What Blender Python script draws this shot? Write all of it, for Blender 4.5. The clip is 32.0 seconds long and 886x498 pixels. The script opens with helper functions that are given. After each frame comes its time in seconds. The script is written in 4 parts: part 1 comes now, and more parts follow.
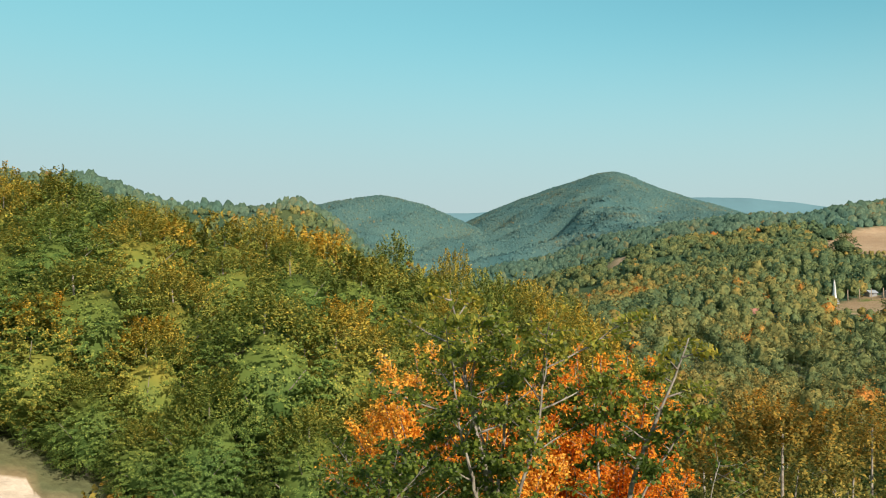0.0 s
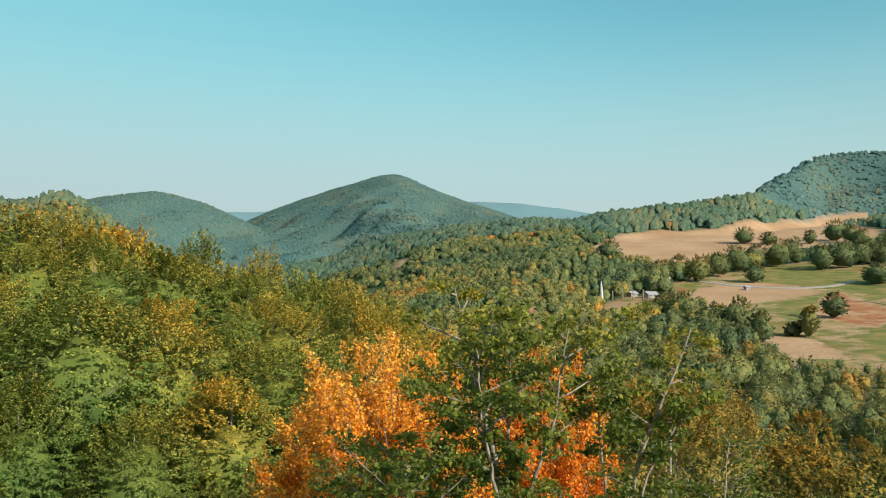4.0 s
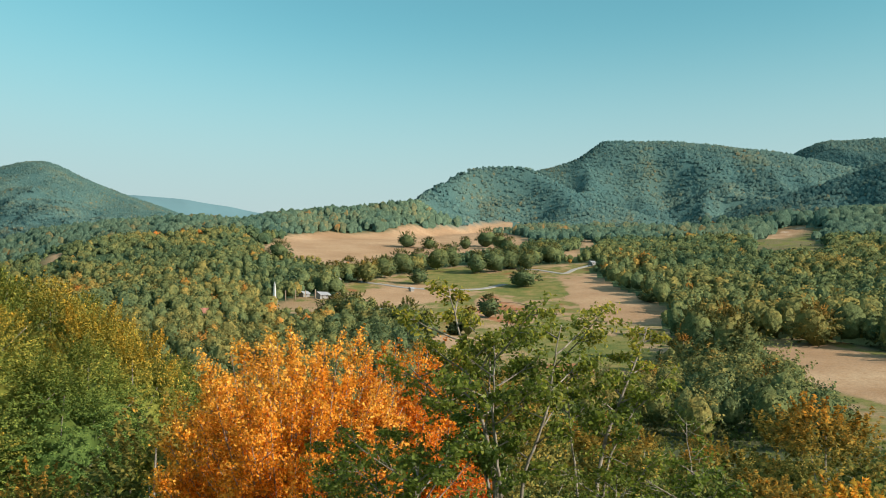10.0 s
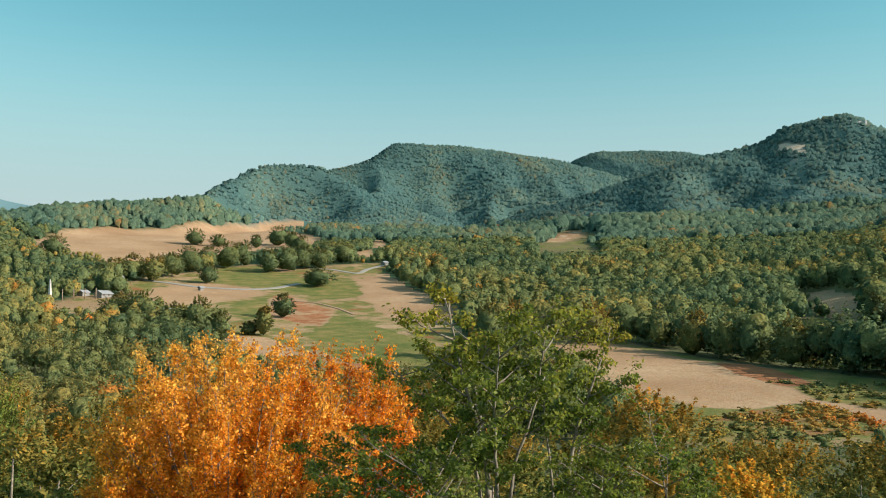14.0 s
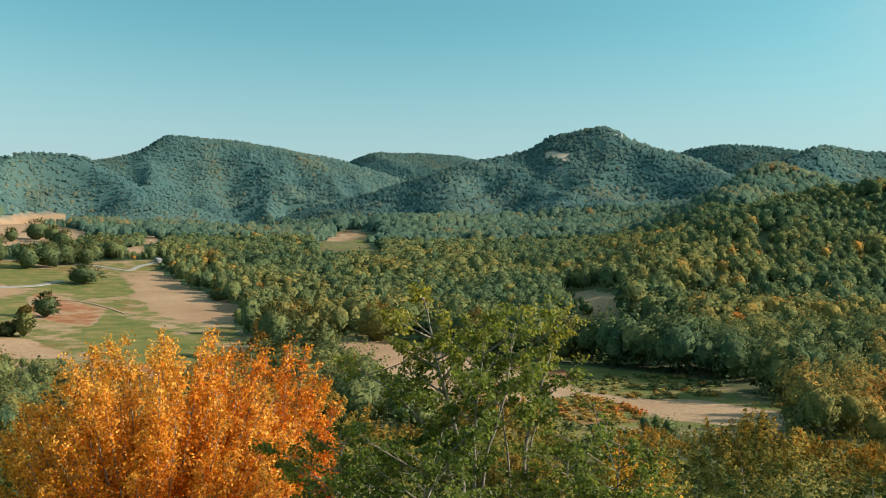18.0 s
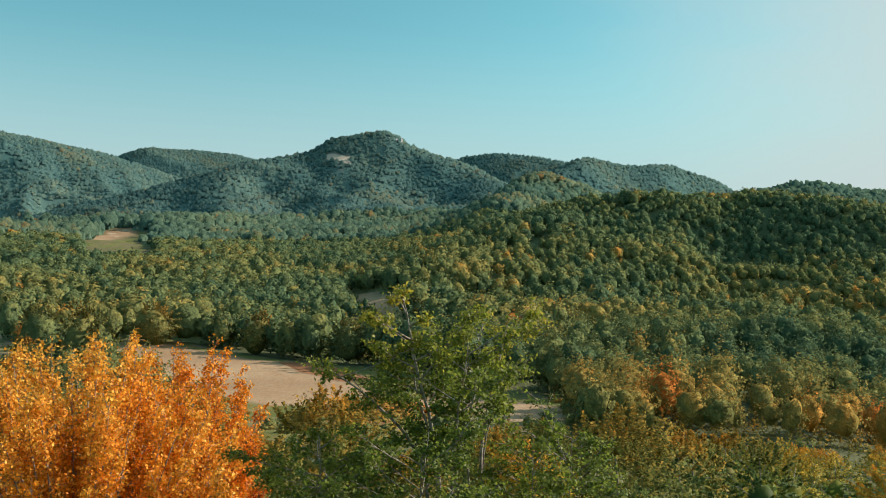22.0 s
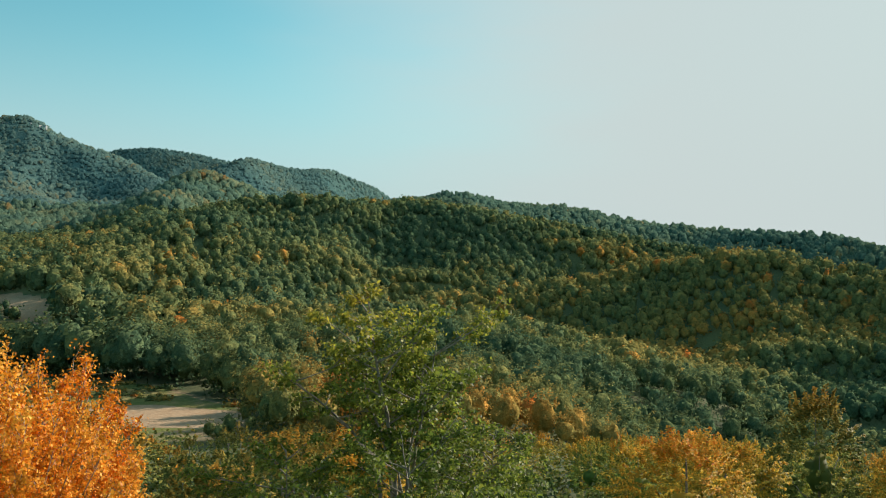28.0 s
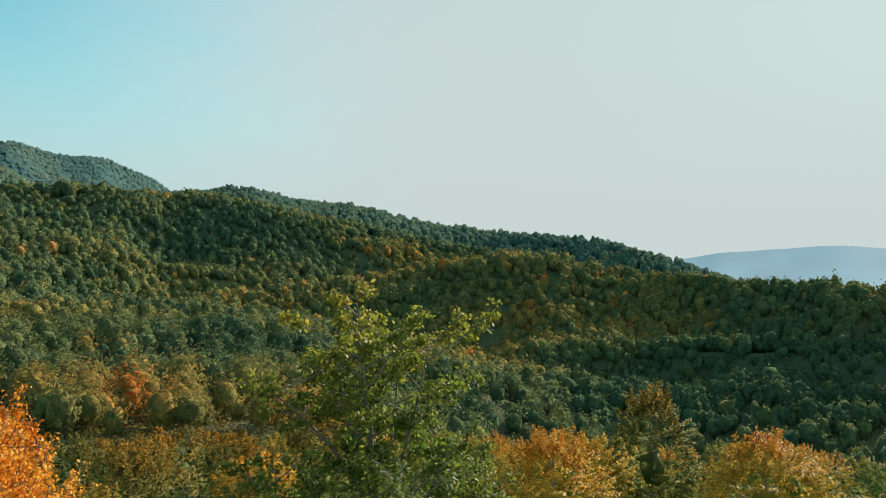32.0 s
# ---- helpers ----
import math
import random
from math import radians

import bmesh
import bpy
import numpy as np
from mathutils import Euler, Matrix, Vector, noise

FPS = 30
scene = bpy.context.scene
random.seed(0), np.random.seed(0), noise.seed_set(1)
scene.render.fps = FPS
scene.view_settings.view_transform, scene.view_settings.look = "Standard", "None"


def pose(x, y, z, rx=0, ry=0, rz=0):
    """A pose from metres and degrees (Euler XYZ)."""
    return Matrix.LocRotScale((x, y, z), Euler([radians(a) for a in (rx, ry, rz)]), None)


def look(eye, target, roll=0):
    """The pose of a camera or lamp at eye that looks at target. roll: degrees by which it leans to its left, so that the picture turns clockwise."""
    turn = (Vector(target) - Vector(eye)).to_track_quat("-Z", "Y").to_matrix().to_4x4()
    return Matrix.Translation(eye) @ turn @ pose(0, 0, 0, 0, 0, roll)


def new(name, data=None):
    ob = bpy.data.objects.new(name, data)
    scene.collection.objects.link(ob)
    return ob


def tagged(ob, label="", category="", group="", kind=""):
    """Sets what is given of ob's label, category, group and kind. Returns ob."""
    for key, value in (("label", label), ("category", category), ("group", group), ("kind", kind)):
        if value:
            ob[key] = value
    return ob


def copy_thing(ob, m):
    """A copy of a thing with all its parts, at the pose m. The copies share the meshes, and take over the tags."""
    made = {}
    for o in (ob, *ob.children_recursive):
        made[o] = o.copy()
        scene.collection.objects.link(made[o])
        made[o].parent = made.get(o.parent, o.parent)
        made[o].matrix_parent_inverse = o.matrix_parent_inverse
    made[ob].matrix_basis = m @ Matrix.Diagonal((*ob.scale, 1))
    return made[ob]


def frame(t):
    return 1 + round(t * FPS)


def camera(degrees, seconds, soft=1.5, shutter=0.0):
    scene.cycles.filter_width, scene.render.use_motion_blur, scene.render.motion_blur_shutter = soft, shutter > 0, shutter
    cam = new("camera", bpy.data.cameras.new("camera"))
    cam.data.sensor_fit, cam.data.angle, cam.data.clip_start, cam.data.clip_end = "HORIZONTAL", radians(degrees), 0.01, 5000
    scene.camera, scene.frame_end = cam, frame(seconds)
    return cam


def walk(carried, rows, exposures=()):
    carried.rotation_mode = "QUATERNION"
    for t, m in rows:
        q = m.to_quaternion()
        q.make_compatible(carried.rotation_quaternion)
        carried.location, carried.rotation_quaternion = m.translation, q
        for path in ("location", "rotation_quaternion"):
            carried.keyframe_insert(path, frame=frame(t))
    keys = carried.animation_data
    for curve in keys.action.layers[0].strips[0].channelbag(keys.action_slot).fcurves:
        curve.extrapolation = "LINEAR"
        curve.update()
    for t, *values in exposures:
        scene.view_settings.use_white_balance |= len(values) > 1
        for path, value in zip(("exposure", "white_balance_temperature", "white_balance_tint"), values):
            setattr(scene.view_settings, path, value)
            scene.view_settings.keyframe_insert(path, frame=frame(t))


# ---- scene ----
# camera: an arc round the two green trees on the knoll; rows of t, x, y, z over the eye's height, yaw, pitch, roll
cam = camera(52.2, 32.0, soft=1.0)
EYE = 9.5
ROWS = [
    (0.0, -0.08, -0.03, 0.00, -1.70, 3.83, 0.36),
    (1.0, -0.87, 0.05, -0.03, -5.11, 3.89, 0.24),
    (2.0, -1.68, 0.13, -0.07, -8.52, 3.92, 0.15),
    (3.0, -2.50, 0.23, -0.09, -11.96, 3.94, 0.09),
    (4.0, -3.32, 0.34, -0.11, -15.56, 3.94, 0.10),
    (5.0, -4.15, 0.49, -0.12, -19.37, 3.95, 0.17),
    (6.0, -4.98, 0.66, -0.12, -23.12, 3.96, 0.25),
    (7.0, -5.80, 0.86, -0.12, -26.55, 4.00, 0.26),
    (8.0, -6.60, 1.10, -0.12, -29.83, 4.02, 0.25),
    (9.0, -7.40, 1.39, -0.11, -33.21, 4.01, 0.23),
    (10.0, -8.18, 1.72, -0.11, -36.64, 3.99, 0.21),
    (11.0, -8.94, 2.10, -0.11, -40.03, 4.00, 0.18),
    (12.0, -9.67, 2.52, -0.10, -43.36, 4.01, 0.15),
    (13.0, -10.38, 3.00, -0.10, -46.65, 4.01, 0.13),
    (14.0, -11.05, 3.52, -0.09, -49.99, 4.00, 0.13),
    (15.0, -11.68, 4.09, -0.09, -53.50, 3.98, 0.16),
    (16.0, -12.27, 4.71, -0.09, -57.07, 3.95, 0.15),
    (17.0, -12.82, 5.37, -0.09, -60.61, 3.94, 0.08),
    (18.0, -13.31, 6.08, -0.09, -64.13, 3.94, -0.01),
    (19.0, -13.75, 6.83, -0.09, -67.65, 3.95, -0.09),
    (20.0, -14.14, 7.61, -0.09, -71.17, 3.96, -0.15),
    (21.0, -14.46, 8.42, -0.09, -74.68, 3.99, -0.21),
    (22.0, -14.71, 9.25, -0.09, -78.18, 4.04, -0.26),
    (23.0, -14.89, 10.10, -0.10, -81.70, 4.10, -0.29),
    (24.0, -14.99, 10.97, -0.10, -85.28, 4.15, -0.32),
    (25.0, -15.01, 11.84, -0.10, -88.95, 4.14, -0.39),
    (26.0, -14.95, 12.71, -0.10, -92.60, 4.11, -0.46),
    (27.0, -14.80, 13.56, -0.10, -96.14, 4.07, -0.49),
    (28.0, -14.55, 14.40, -0.09, -99.65, 4.02, -0.50),
    (29.0, -14.21, 15.20, -0.08, -103.20, 3.98, -0.50),
    (30.0, -13.75, 15.95, -0.06, -106.71, 3.94, -0.46),
    (31.0, -13.17, 16.65, -0.04, -110.07, 3.88, -0.34),
    (32.0, -12.52, 17.30, -0.01, -113.34, 3.83, -0.19),
]
walk(cam, [(t, pose(x, y, EYE + z, 90 + pitch, 0, yaw) @ pose(0, 0, 0, 0, 0, roll)) for t, x, y, z, yaw, pitch, roll in ROWS])

# ---- light: a low autumn sun behind a thin veil, seen against the light at the end of the arc ----
SUN_AZ, SUN_EL = 153.0, 26.0
world = bpy.data.worlds.new("sky")
scene.world = world
world.use_nodes = True
wn, wl = world.node_tree.nodes, world.node_tree.links
sky = wn.new("ShaderNodeTexSky")
sky.sky_type, sky.sun_disc = "NISHITA", False
sky.sun_elevation, sky.sun_rotation = radians(SUN_EL), radians(SUN_AZ)
sky.air_density, sky.dust_density, sky.ozone_density = 1.0, 0.7, 1.0
tint = wn.new("ShaderNodeMix")
tint.data_type, tint.blend_type = "RGBA", "MULTIPLY"
tint.inputs[0].default_value = 1.0
tint.inputs[7].default_value = (0.53, 0.96, 0.77, 1)
wl.new(sky.outputs[0], tint.inputs[6])
# a thin pale veil that thickens towards the sun and the horizon
way, toward, veil, low = wn.new("ShaderNodeTexCoord"), wn.new("ShaderNodeVectorMath"), wn.new("ShaderNodeMapRange"), wn.new("ShaderNodeMapRange")
toward.operation = "DOT_PRODUCT"
toward.inputs[1].default_value = (math.sin(radians(SUN_AZ)) * math.cos(radians(SUN_EL)), math.cos(radians(SUN_AZ)) * math.cos(radians(SUN_EL)), math.sin(radians(SUN_EL)))
away = wn.new("ShaderNodeMapRange")
veil.interpolation_type = low.interpolation_type = away.interpolation_type = "SMOOTHSTEP"
for socket, value in zip(away.inputs[1:5], (-0.95, -0.30, 0.75, 0.0)):
    socket.default_value = value
for socket, value in zip(veil.inputs[1:5], (0.54, 0.90, 0.0, 0.94)):
    socket.default_value = value
for socket, value in zip(low.inputs[1:5], (0.07, 0.33, 0.94, 0.0)):
    socket.default_value = value
split = wn.new("ShaderNodeSeparateXYZ")
wl.new(way.outputs["Generated"], toward.inputs[0])
wl.new(way.outputs["Generated"], split.inputs[0])
streak, stretch, drift = wn.new("ShaderNodeTexNoise"), wn.new("ShaderNodeMapping"), wn.new("ShaderNodeMath")
stretch.inputs["Scale"].default_value, stretch.inputs["Rotation"].default_value = (1.5, 1.5, 7.0), (0.35, -0.25, 0)
streak.inputs["Scale"].default_value, streak.inputs["Detail"].default_value = 1.6, 4
drift.operation = "MULTIPLY_ADD"
drift.inputs[1].default_value = 0.22
wl.new(way.outputs["Generated"], stretch.inputs[0])
wl.new(stretch.outputs[0], streak.inputs["Vector"])
wl.new(streak.outputs[0], drift.inputs[0])
wl.new(toward.outputs["Value"], drift.inputs[2])
wl.new(drift.outputs[0], veil.inputs[0])
wl.new(toward.outputs["Value"], away.inputs[0])
wl.new(split.outputs[2], low.inputs[0])
last = tint.outputs[2]
for factor, colour in ((away, (1.42, 3.10, 3.32, 1)), (low, (2.62, 3.12, 3.22, 1)), (veil, (3.02, 3.42, 3.38, 1))):
    hazy = wn.new("ShaderNodeMix")
    hazy.data_type = "RGBA"
    hazy.inputs[7].default_value = colour
    wl.new(factor.outputs[0], hazy.inputs[0])
    wl.new(last, hazy.inputs[6])
    last = hazy.outputs[2]
wl.new(last, wn["Background"].inputs[0])
wn["Background"].inputs[1].default_value = 0.158
sun = new("sun", bpy.data.lights.new("sun", "SUN"))
sun.data.energy, sun.data.angle, sun.data.color = 5.0, radians(0.6), (1.0, 0.89, 0.76)
sun.matrix_world = look((0, 0, 0), (-math.sin(radians(SUN_AZ)) * math.cos(radians(SUN_EL)), -math.cos(radians(SUN_AZ)) * math.cos(radians(SUN_EL)), -math.sin(radians(SUN_EL))))
scene.view_settings.exposure = 0.30


# ---- materials ----
def material(name):
    m = bpy.data.materials.new(name)
    m.use_nodes = True
    return m, m.node_tree.nodes, m.node_tree.links, m.node_tree.nodes["Principled BSDF"]


def noise_node(nodes, links, scale, detail=4, coords="Object", rough=0.55):
    tc, n = nodes.new("ShaderNodeTexCoord"), nodes.new("ShaderNodeTexNoise")
    n.inputs["Scale"].default_value, n.inputs["Detail"].default_value, n.inputs["Roughness"].default_value = scale, detail, rough
    links.new(tc.outputs[coords], n.inputs["Vector"])
    return n


def ramp(nodes, links, source, stops):
    r = nodes.new("ShaderNodeValToRGB")
    while len(r.color_ramp.elements) < len(stops):
        r.color_ramp.elements.new(0.5)
    for e, (p, c) in zip(r.color_ramp.elements, stops):
        e.position, e.color = p, (*c, 1)
    links.new(source, r.inputs[0])
    return r


def mixed(nodes, links, factor, a, b, blend="MIX"):
    m = nodes.new("ShaderNodeMix")
    m.data_type, m.blend_type = "RGBA", blend
    for socket, value in ((m.inputs[0], factor), (m.inputs[6], a), (m.inputs[7], b)):
        if isinstance(value, bpy.types.NodeSocket):
            links.new(value, socket)
        elif isinstance(value, tuple):
            socket.default_value = (*value, 1)
        else:
            socket.default_value = value
    return m.outputs[2]


def math_node(nodes, links, op, a, b):
    m = nodes.new("ShaderNodeMath")
    m.operation = op
    for socket, value in zip(m.inputs, (a, b)):
        if isinstance(value, bpy.types.NodeSocket):
            links.new(value, socket)
        else:
            socket.default_value = value
    return m.outputs[0]


def attribute(nodes, name):
    a = nodes.new("ShaderNodeAttribute")
    a.attribute_name = name
    return a.outputs["Fac"]


def foliage(name, stops, through_light=0.35, gloss=0.25, clump=0.0, depth=0.5):
    """Leaves: the mesh's own 'autumn' value picks the season's colour, 'leaf' varies each leaf."""
    m, n, l, p = material(name)
    season = math_node(n, l, "ADD", attribute(n, "autumn"), math_node(n, l, "MULTIPLY", math_node(n, l, "SUBTRACT", attribute(n, "leaf"), 0.5), 0.30))
    col = ramp(n, l, season, stops).outputs[0]
    light = n.new("ShaderNodeHueSaturation")
    light.inputs["Saturation"].default_value = 1.0
    l.new(math_node(n, l, "ADD", math_node(n, l, "MULTIPLY", attribute(n, "leaf"), 0.75), 0.62), light.inputs["Value"])
    l.new(col, light.inputs["Color"])
    l.new(light.outputs[0], p.inputs["Base Color"])
    p.inputs["Roughness"].default_value = 0.55
    p.inputs["Specular IOR Level"].default_value = gloss
    if clump:
        # rounded sprays of leaves too small to stand alone
        tc, cell = n.new("ShaderNodeTexCoord"), n.new("ShaderNodeTexVoronoi")
        cell.feature = "SMOOTH_F1"
        cell.inputs["Scale"].default_value, cell.inputs["Smoothness"].default_value = clump, 0.35
        fine = noise_node(n, l, clump * 4, 3, "Object", 0.65)
        l.new(tc.outputs["Object"], cell.inputs["Vector"])
        lump = math_node(n, l, "SUBTRACT", math_node(n, l, "MULTIPLY", fine.outputs[0], 0.45), cell.outputs["Distance"])
        b = n.new("ShaderNodeBump")
        b.inputs["Strength"].default_value, b.inputs["Distance"].default_value = 1.0, depth
        l.new(lump, b.inputs["Height"])
        l.new(b.outputs[0], p.inputs["Normal"])
        dapple = ramp(n, l, fine.outputs[0], [(0.3, (0.58, 0.58, 0.58)), (0.7, (1.42, 1.42, 1.42))]).outputs[0]
        l.new(mixed(n, l, 1.0, light.outputs[0], dapple, "MULTIPLY"), p.inputs["Base Color"])
    tr, mx = n.new("ShaderNodeBsdfTranslucent"), n.new("ShaderNodeMixShader")
    l.new(light.outputs[0], tr.inputs[0])
    mx.inputs[0].default_value = through_light
    l.new(p.outputs[0], mx.inputs[1])
    l.new(tr.outputs[0], mx.inputs[2])
    l.new(mx.outputs[0], n["Material Output"].inputs[0])
    return m


BEECH = foliage("beech_leaves", [(0.0, (0.108, 0.190, 0.050)), (0.30, (0.230, 0.285, 0.062)), (0.52, (0.42, 0.350, 0.066)), (0.72, (0.70, 0.44, 0.060)), (0.88, (0.74, 0.34, 0.042)), (1.0, (0.50, 0.14, 0.022))], 0.38, 0.06)
OLIVE = foliage("olive_brown_leaves", [(0.0, (0.10, 0.170, 0.055)), (0.30, (0.190, 0.230, 0.066)), (0.52, (0.33, 0.275, 0.070)), (0.72, (0.50, 0.30, 0.055)), (0.88, (0.62, 0.27, 0.036)), (1.0, (0.50, 0.14, 0.022))], 0.45, 0.06)
GLOSSY = foliage("glossy_green_leaves", [(0.0, (0.082, 0.150, 0.028)), (0.45, (0.200, 0.245, 0.034)), (0.8, (0.44, 0.35, 0.042)), (1.0, (0.56, 0.38, 0.04))], 0.56, 0.42)
FLAME = foliage("orange_leaves", [(0.0, (0.58, 0.11, 0.012)), (0.35, (0.76, 0.25, 0.018)), (0.65, (0.85, 0.37, 0.028)), (1.0, (0.90, 0.52, 0.09))], 0.40, 0.30)
HILLWOOD = foliage("hill_forest_leaves", [(0.0, (0.098, 0.166, 0.092)), (0.35, (0.200, 0.232, 0.090)), (0.60, (0.34, 0.280, 0.086)), (0.80, (0.54, 0.30, 0.072)), (1.0, (0.66, 0.22, 0.050))], 0.30, 0.0, 0.70, 0.6)
# upper and mountain leaves: distance haze is put into these blue-green base colours
HAZY_MIDWOOD = foliage("hazy_upper_forest_leaves", [(0.0, (0.094, 0.178, 0.136)), (0.5, (0.155, 0.228, 0.142)), (0.8, (0.26, 0.23, 0.108)), (1.0, (0.38, 0.20, 0.07))], 0.30, 0.0, 0.50, 0.35)
HAZY_FARWOOD = foliage("hazy_mountain_forest_leaves", [(0.0, (0.080, 0.172, 0.170)), (0.5, (0.118, 0.205, 0.180)), (0.85, (0.16, 0.200, 0.140)), (1.0, (0.22, 0.20, 0.12))], 0.25, 0.0, 0.26, 0.35)


def bark_material():
    m, n, l, p = material("grey_bark")
    a = noise_node(n, l, 9, 6)
    l.new(ramp(n, l, a.outputs[0], [(0.3, (0.12, 0.10, 0.078)), (0.55, (0.27, 0.235, 0.185)), (0.75, (0.40, 0.36, 0.30))]).outputs[0], p.inputs["Base Color"])
    p.inputs["Roughness"].default_value = 0.85
    b = n.new("ShaderNodeBump")
    b.inputs["Strength"].default_value, b.inputs["Distance"].default_value = 0.6, 0.02
    l.new(a.outputs[0], b.inputs["Height"])
    l.new(b.outputs[0], p.inputs["Normal"])
    return m


BARK = bark_material()


def ground_material():
    """Forest floor, dry grass, green grass and bare earth by the land's own cover values; haze is painted into the far
    forest floor.
    """
    m, n, l, p = material("land")
    big, mid, fine = noise_node(n, l, 0.02, 5), noise_node(n, l, 0.12, 5), noise_node(n, l, 1.3, 6)
    wood = ramp(n, l, mid.outputs[0], [(0.3, (0.085, 0.105, 0.055)), (0.6, (0.125, 0.130, 0.062)), (0.8, (0.18, 0.15, 0.07))]).outputs[0]
    hay = ramp(n, l, big.outputs[0], [(0.3, (0.36, 0.225, 0.13)), (0.5, (0.46, 0.305, 0.185)), (0.7, (0.54, 0.38, 0.24))]).outputs[0]
    green = ramp(n, l, mid.outputs[0], [(0.3, (0.115, 0.150, 0.042)), (0.5, (0.19, 0.19, 0.058)), (0.75, (0.34, 0.24, 0.10))]).outputs[0]
    tuft = noise_node(n, l, 0.32, 6, "Object", 0.7)
    hay = mixed(n, l, ramp(n, l, tuft.outputs[0], [(0.46, (0, 0, 0)), (0.66, (0.75, 0.75, 0.75))]).outputs[0], hay, (0.40, 0.235, 0.12))
    earth = ramp(n, l, mid.outputs[0], [(0.3, (0.30, 0.12, 0.055)), (0.7, (0.46, 0.22, 0.11))]).outputs[0]
    pale = ramp(n, l, mid.outputs[0], [(0.3, (0.50, 0.40, 0.30)), (0.7, (0.66, 0.54, 0.42))]).outputs[0]
    # far forest floor: blue-green, with the haze of distance in the colour
    hazy_far_wood = ramp(n, l, big.outputs[0], [(0.35, (0.075, 0.165, 0.170)), (0.65, (0.105, 0.19, 0.170))]).outputs[0]
    wood = mixed(n, l, attribute(n, "far_haze"), wood, hazy_far_wood)
    patch = noise_node(n, l, 0.06, 6, "Object", 0.68).outputs[0]
    patchy = lambda name: ramp(n, l, math_node(n, l, "ADD", math_node(n, l, "SUBTRACT", attribute(n, name), patch), 0.5), [(0.44, (0, 0, 0)), (0.58, (1, 1, 1))]).outputs[0]
    col = mixed(n, l, attribute(n, "hay"), wood, hay)
    col = mixed(n, l, patchy("green"), col, green)
    col = mixed(n, l, patchy("earth"), col, earth)
    col = mixed(n, l, patchy("pale"), col, pale)
    col = mixed(n, l, 0.35, col, ramp(n, l, fine.outputs[0], [(0.25, (0.3, 0.3, 0.3)), (0.75, (1.5, 1.5, 1.5))]).outputs[0], "MULTIPLY")
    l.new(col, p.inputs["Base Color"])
    p.inputs["Roughness"].default_value, p.inputs["Specular IOR Level"].default_value = 0.95, 0.1
    b = n.new("ShaderNodeBump")
    b.inputs["Strength"].default_value, b.inputs["Distance"].default_value = 0.5, 0.4
    l.new(fine.outputs[0], b.inputs["Height"])
    l.new(b.outputs[0], p.inputs["Normal"])
    return m


LAND = ground_material()


def plain(name, colour, rough=0.7, scale=3.0, spread=0.25, metal=0.0):
    m, n, l, p = material(name)
    a = noise_node(n, l, scale, 5)
    dark, bright = tuple(c * (1 - spread) for c in colour), tuple(min(1, c * (1 + spread)) for c in colour)
    l.new(ramp(n, l, a.outputs[0], [(0.3, dark), (0.7, bright)]).outputs[0], p.inputs["Base Color"])
    p.inputs["Roughness"].default_value, p.inputs["Metallic"].default_value = rough, metal
    return m


# ---- the lie of the land ----
def smooth(a, b, x):
    s = np.clip((x - a) / (b - a), 0, 1)
    return s * s * (3 - 2 * s)


def curve(x, xs, ys):
    """A soft line through knots."""
    xs, ys = np.asarray(xs, float), np.asarray(ys, float)
    d = np.diff(ys) / np.diff(xs)
    m = np.concatenate([[d[0]], np.where(d[1:] * d[:-1] > 0, 2 * d[1:] * d[:-1] / np.where(d[1:] + d[:-1] == 0, 1, d[1:] + d[:-1]), 0), [d[-1]]])
    x = np.clip(x, xs[0], xs[-1])
    i = np.clip(np.searchsorted(xs, x) - 1, 0, len(xs) - 2)
    h = xs[i + 1] - xs[i]
    t = (x - xs[i]) / h
    return (2 * t**3 - 3 * t**2 + 1) * ys[i] + (t**3 - 2 * t**2 + t) * h * m[i] + (3 * t**2 - 2 * t**3) * ys[i + 1] + (t**3 - t**2) * h * m[i + 1]


rng0 = np.random.default_rng(5)
WAVES = [(rng0.uniform(0, 2 * math.pi), rng0.uniform(0, 2 * math.pi), 2.0**-k, 1.0 / (900 * 2.0**-k)) for k in range(6) for _ in range(4)]


def rolling(x, y, finest=6):
    """Soft fractal relief, about -1 to 1."""
    out = np.zeros_like(x)
    for turn, phase, amp, freq in WAVES[: 4 * finest]:
        out += amp * np.sin(2 * math.pi * freq * (x * math.cos(turn) + y * math.sin(turn)) + phase)
    return out / 3.2


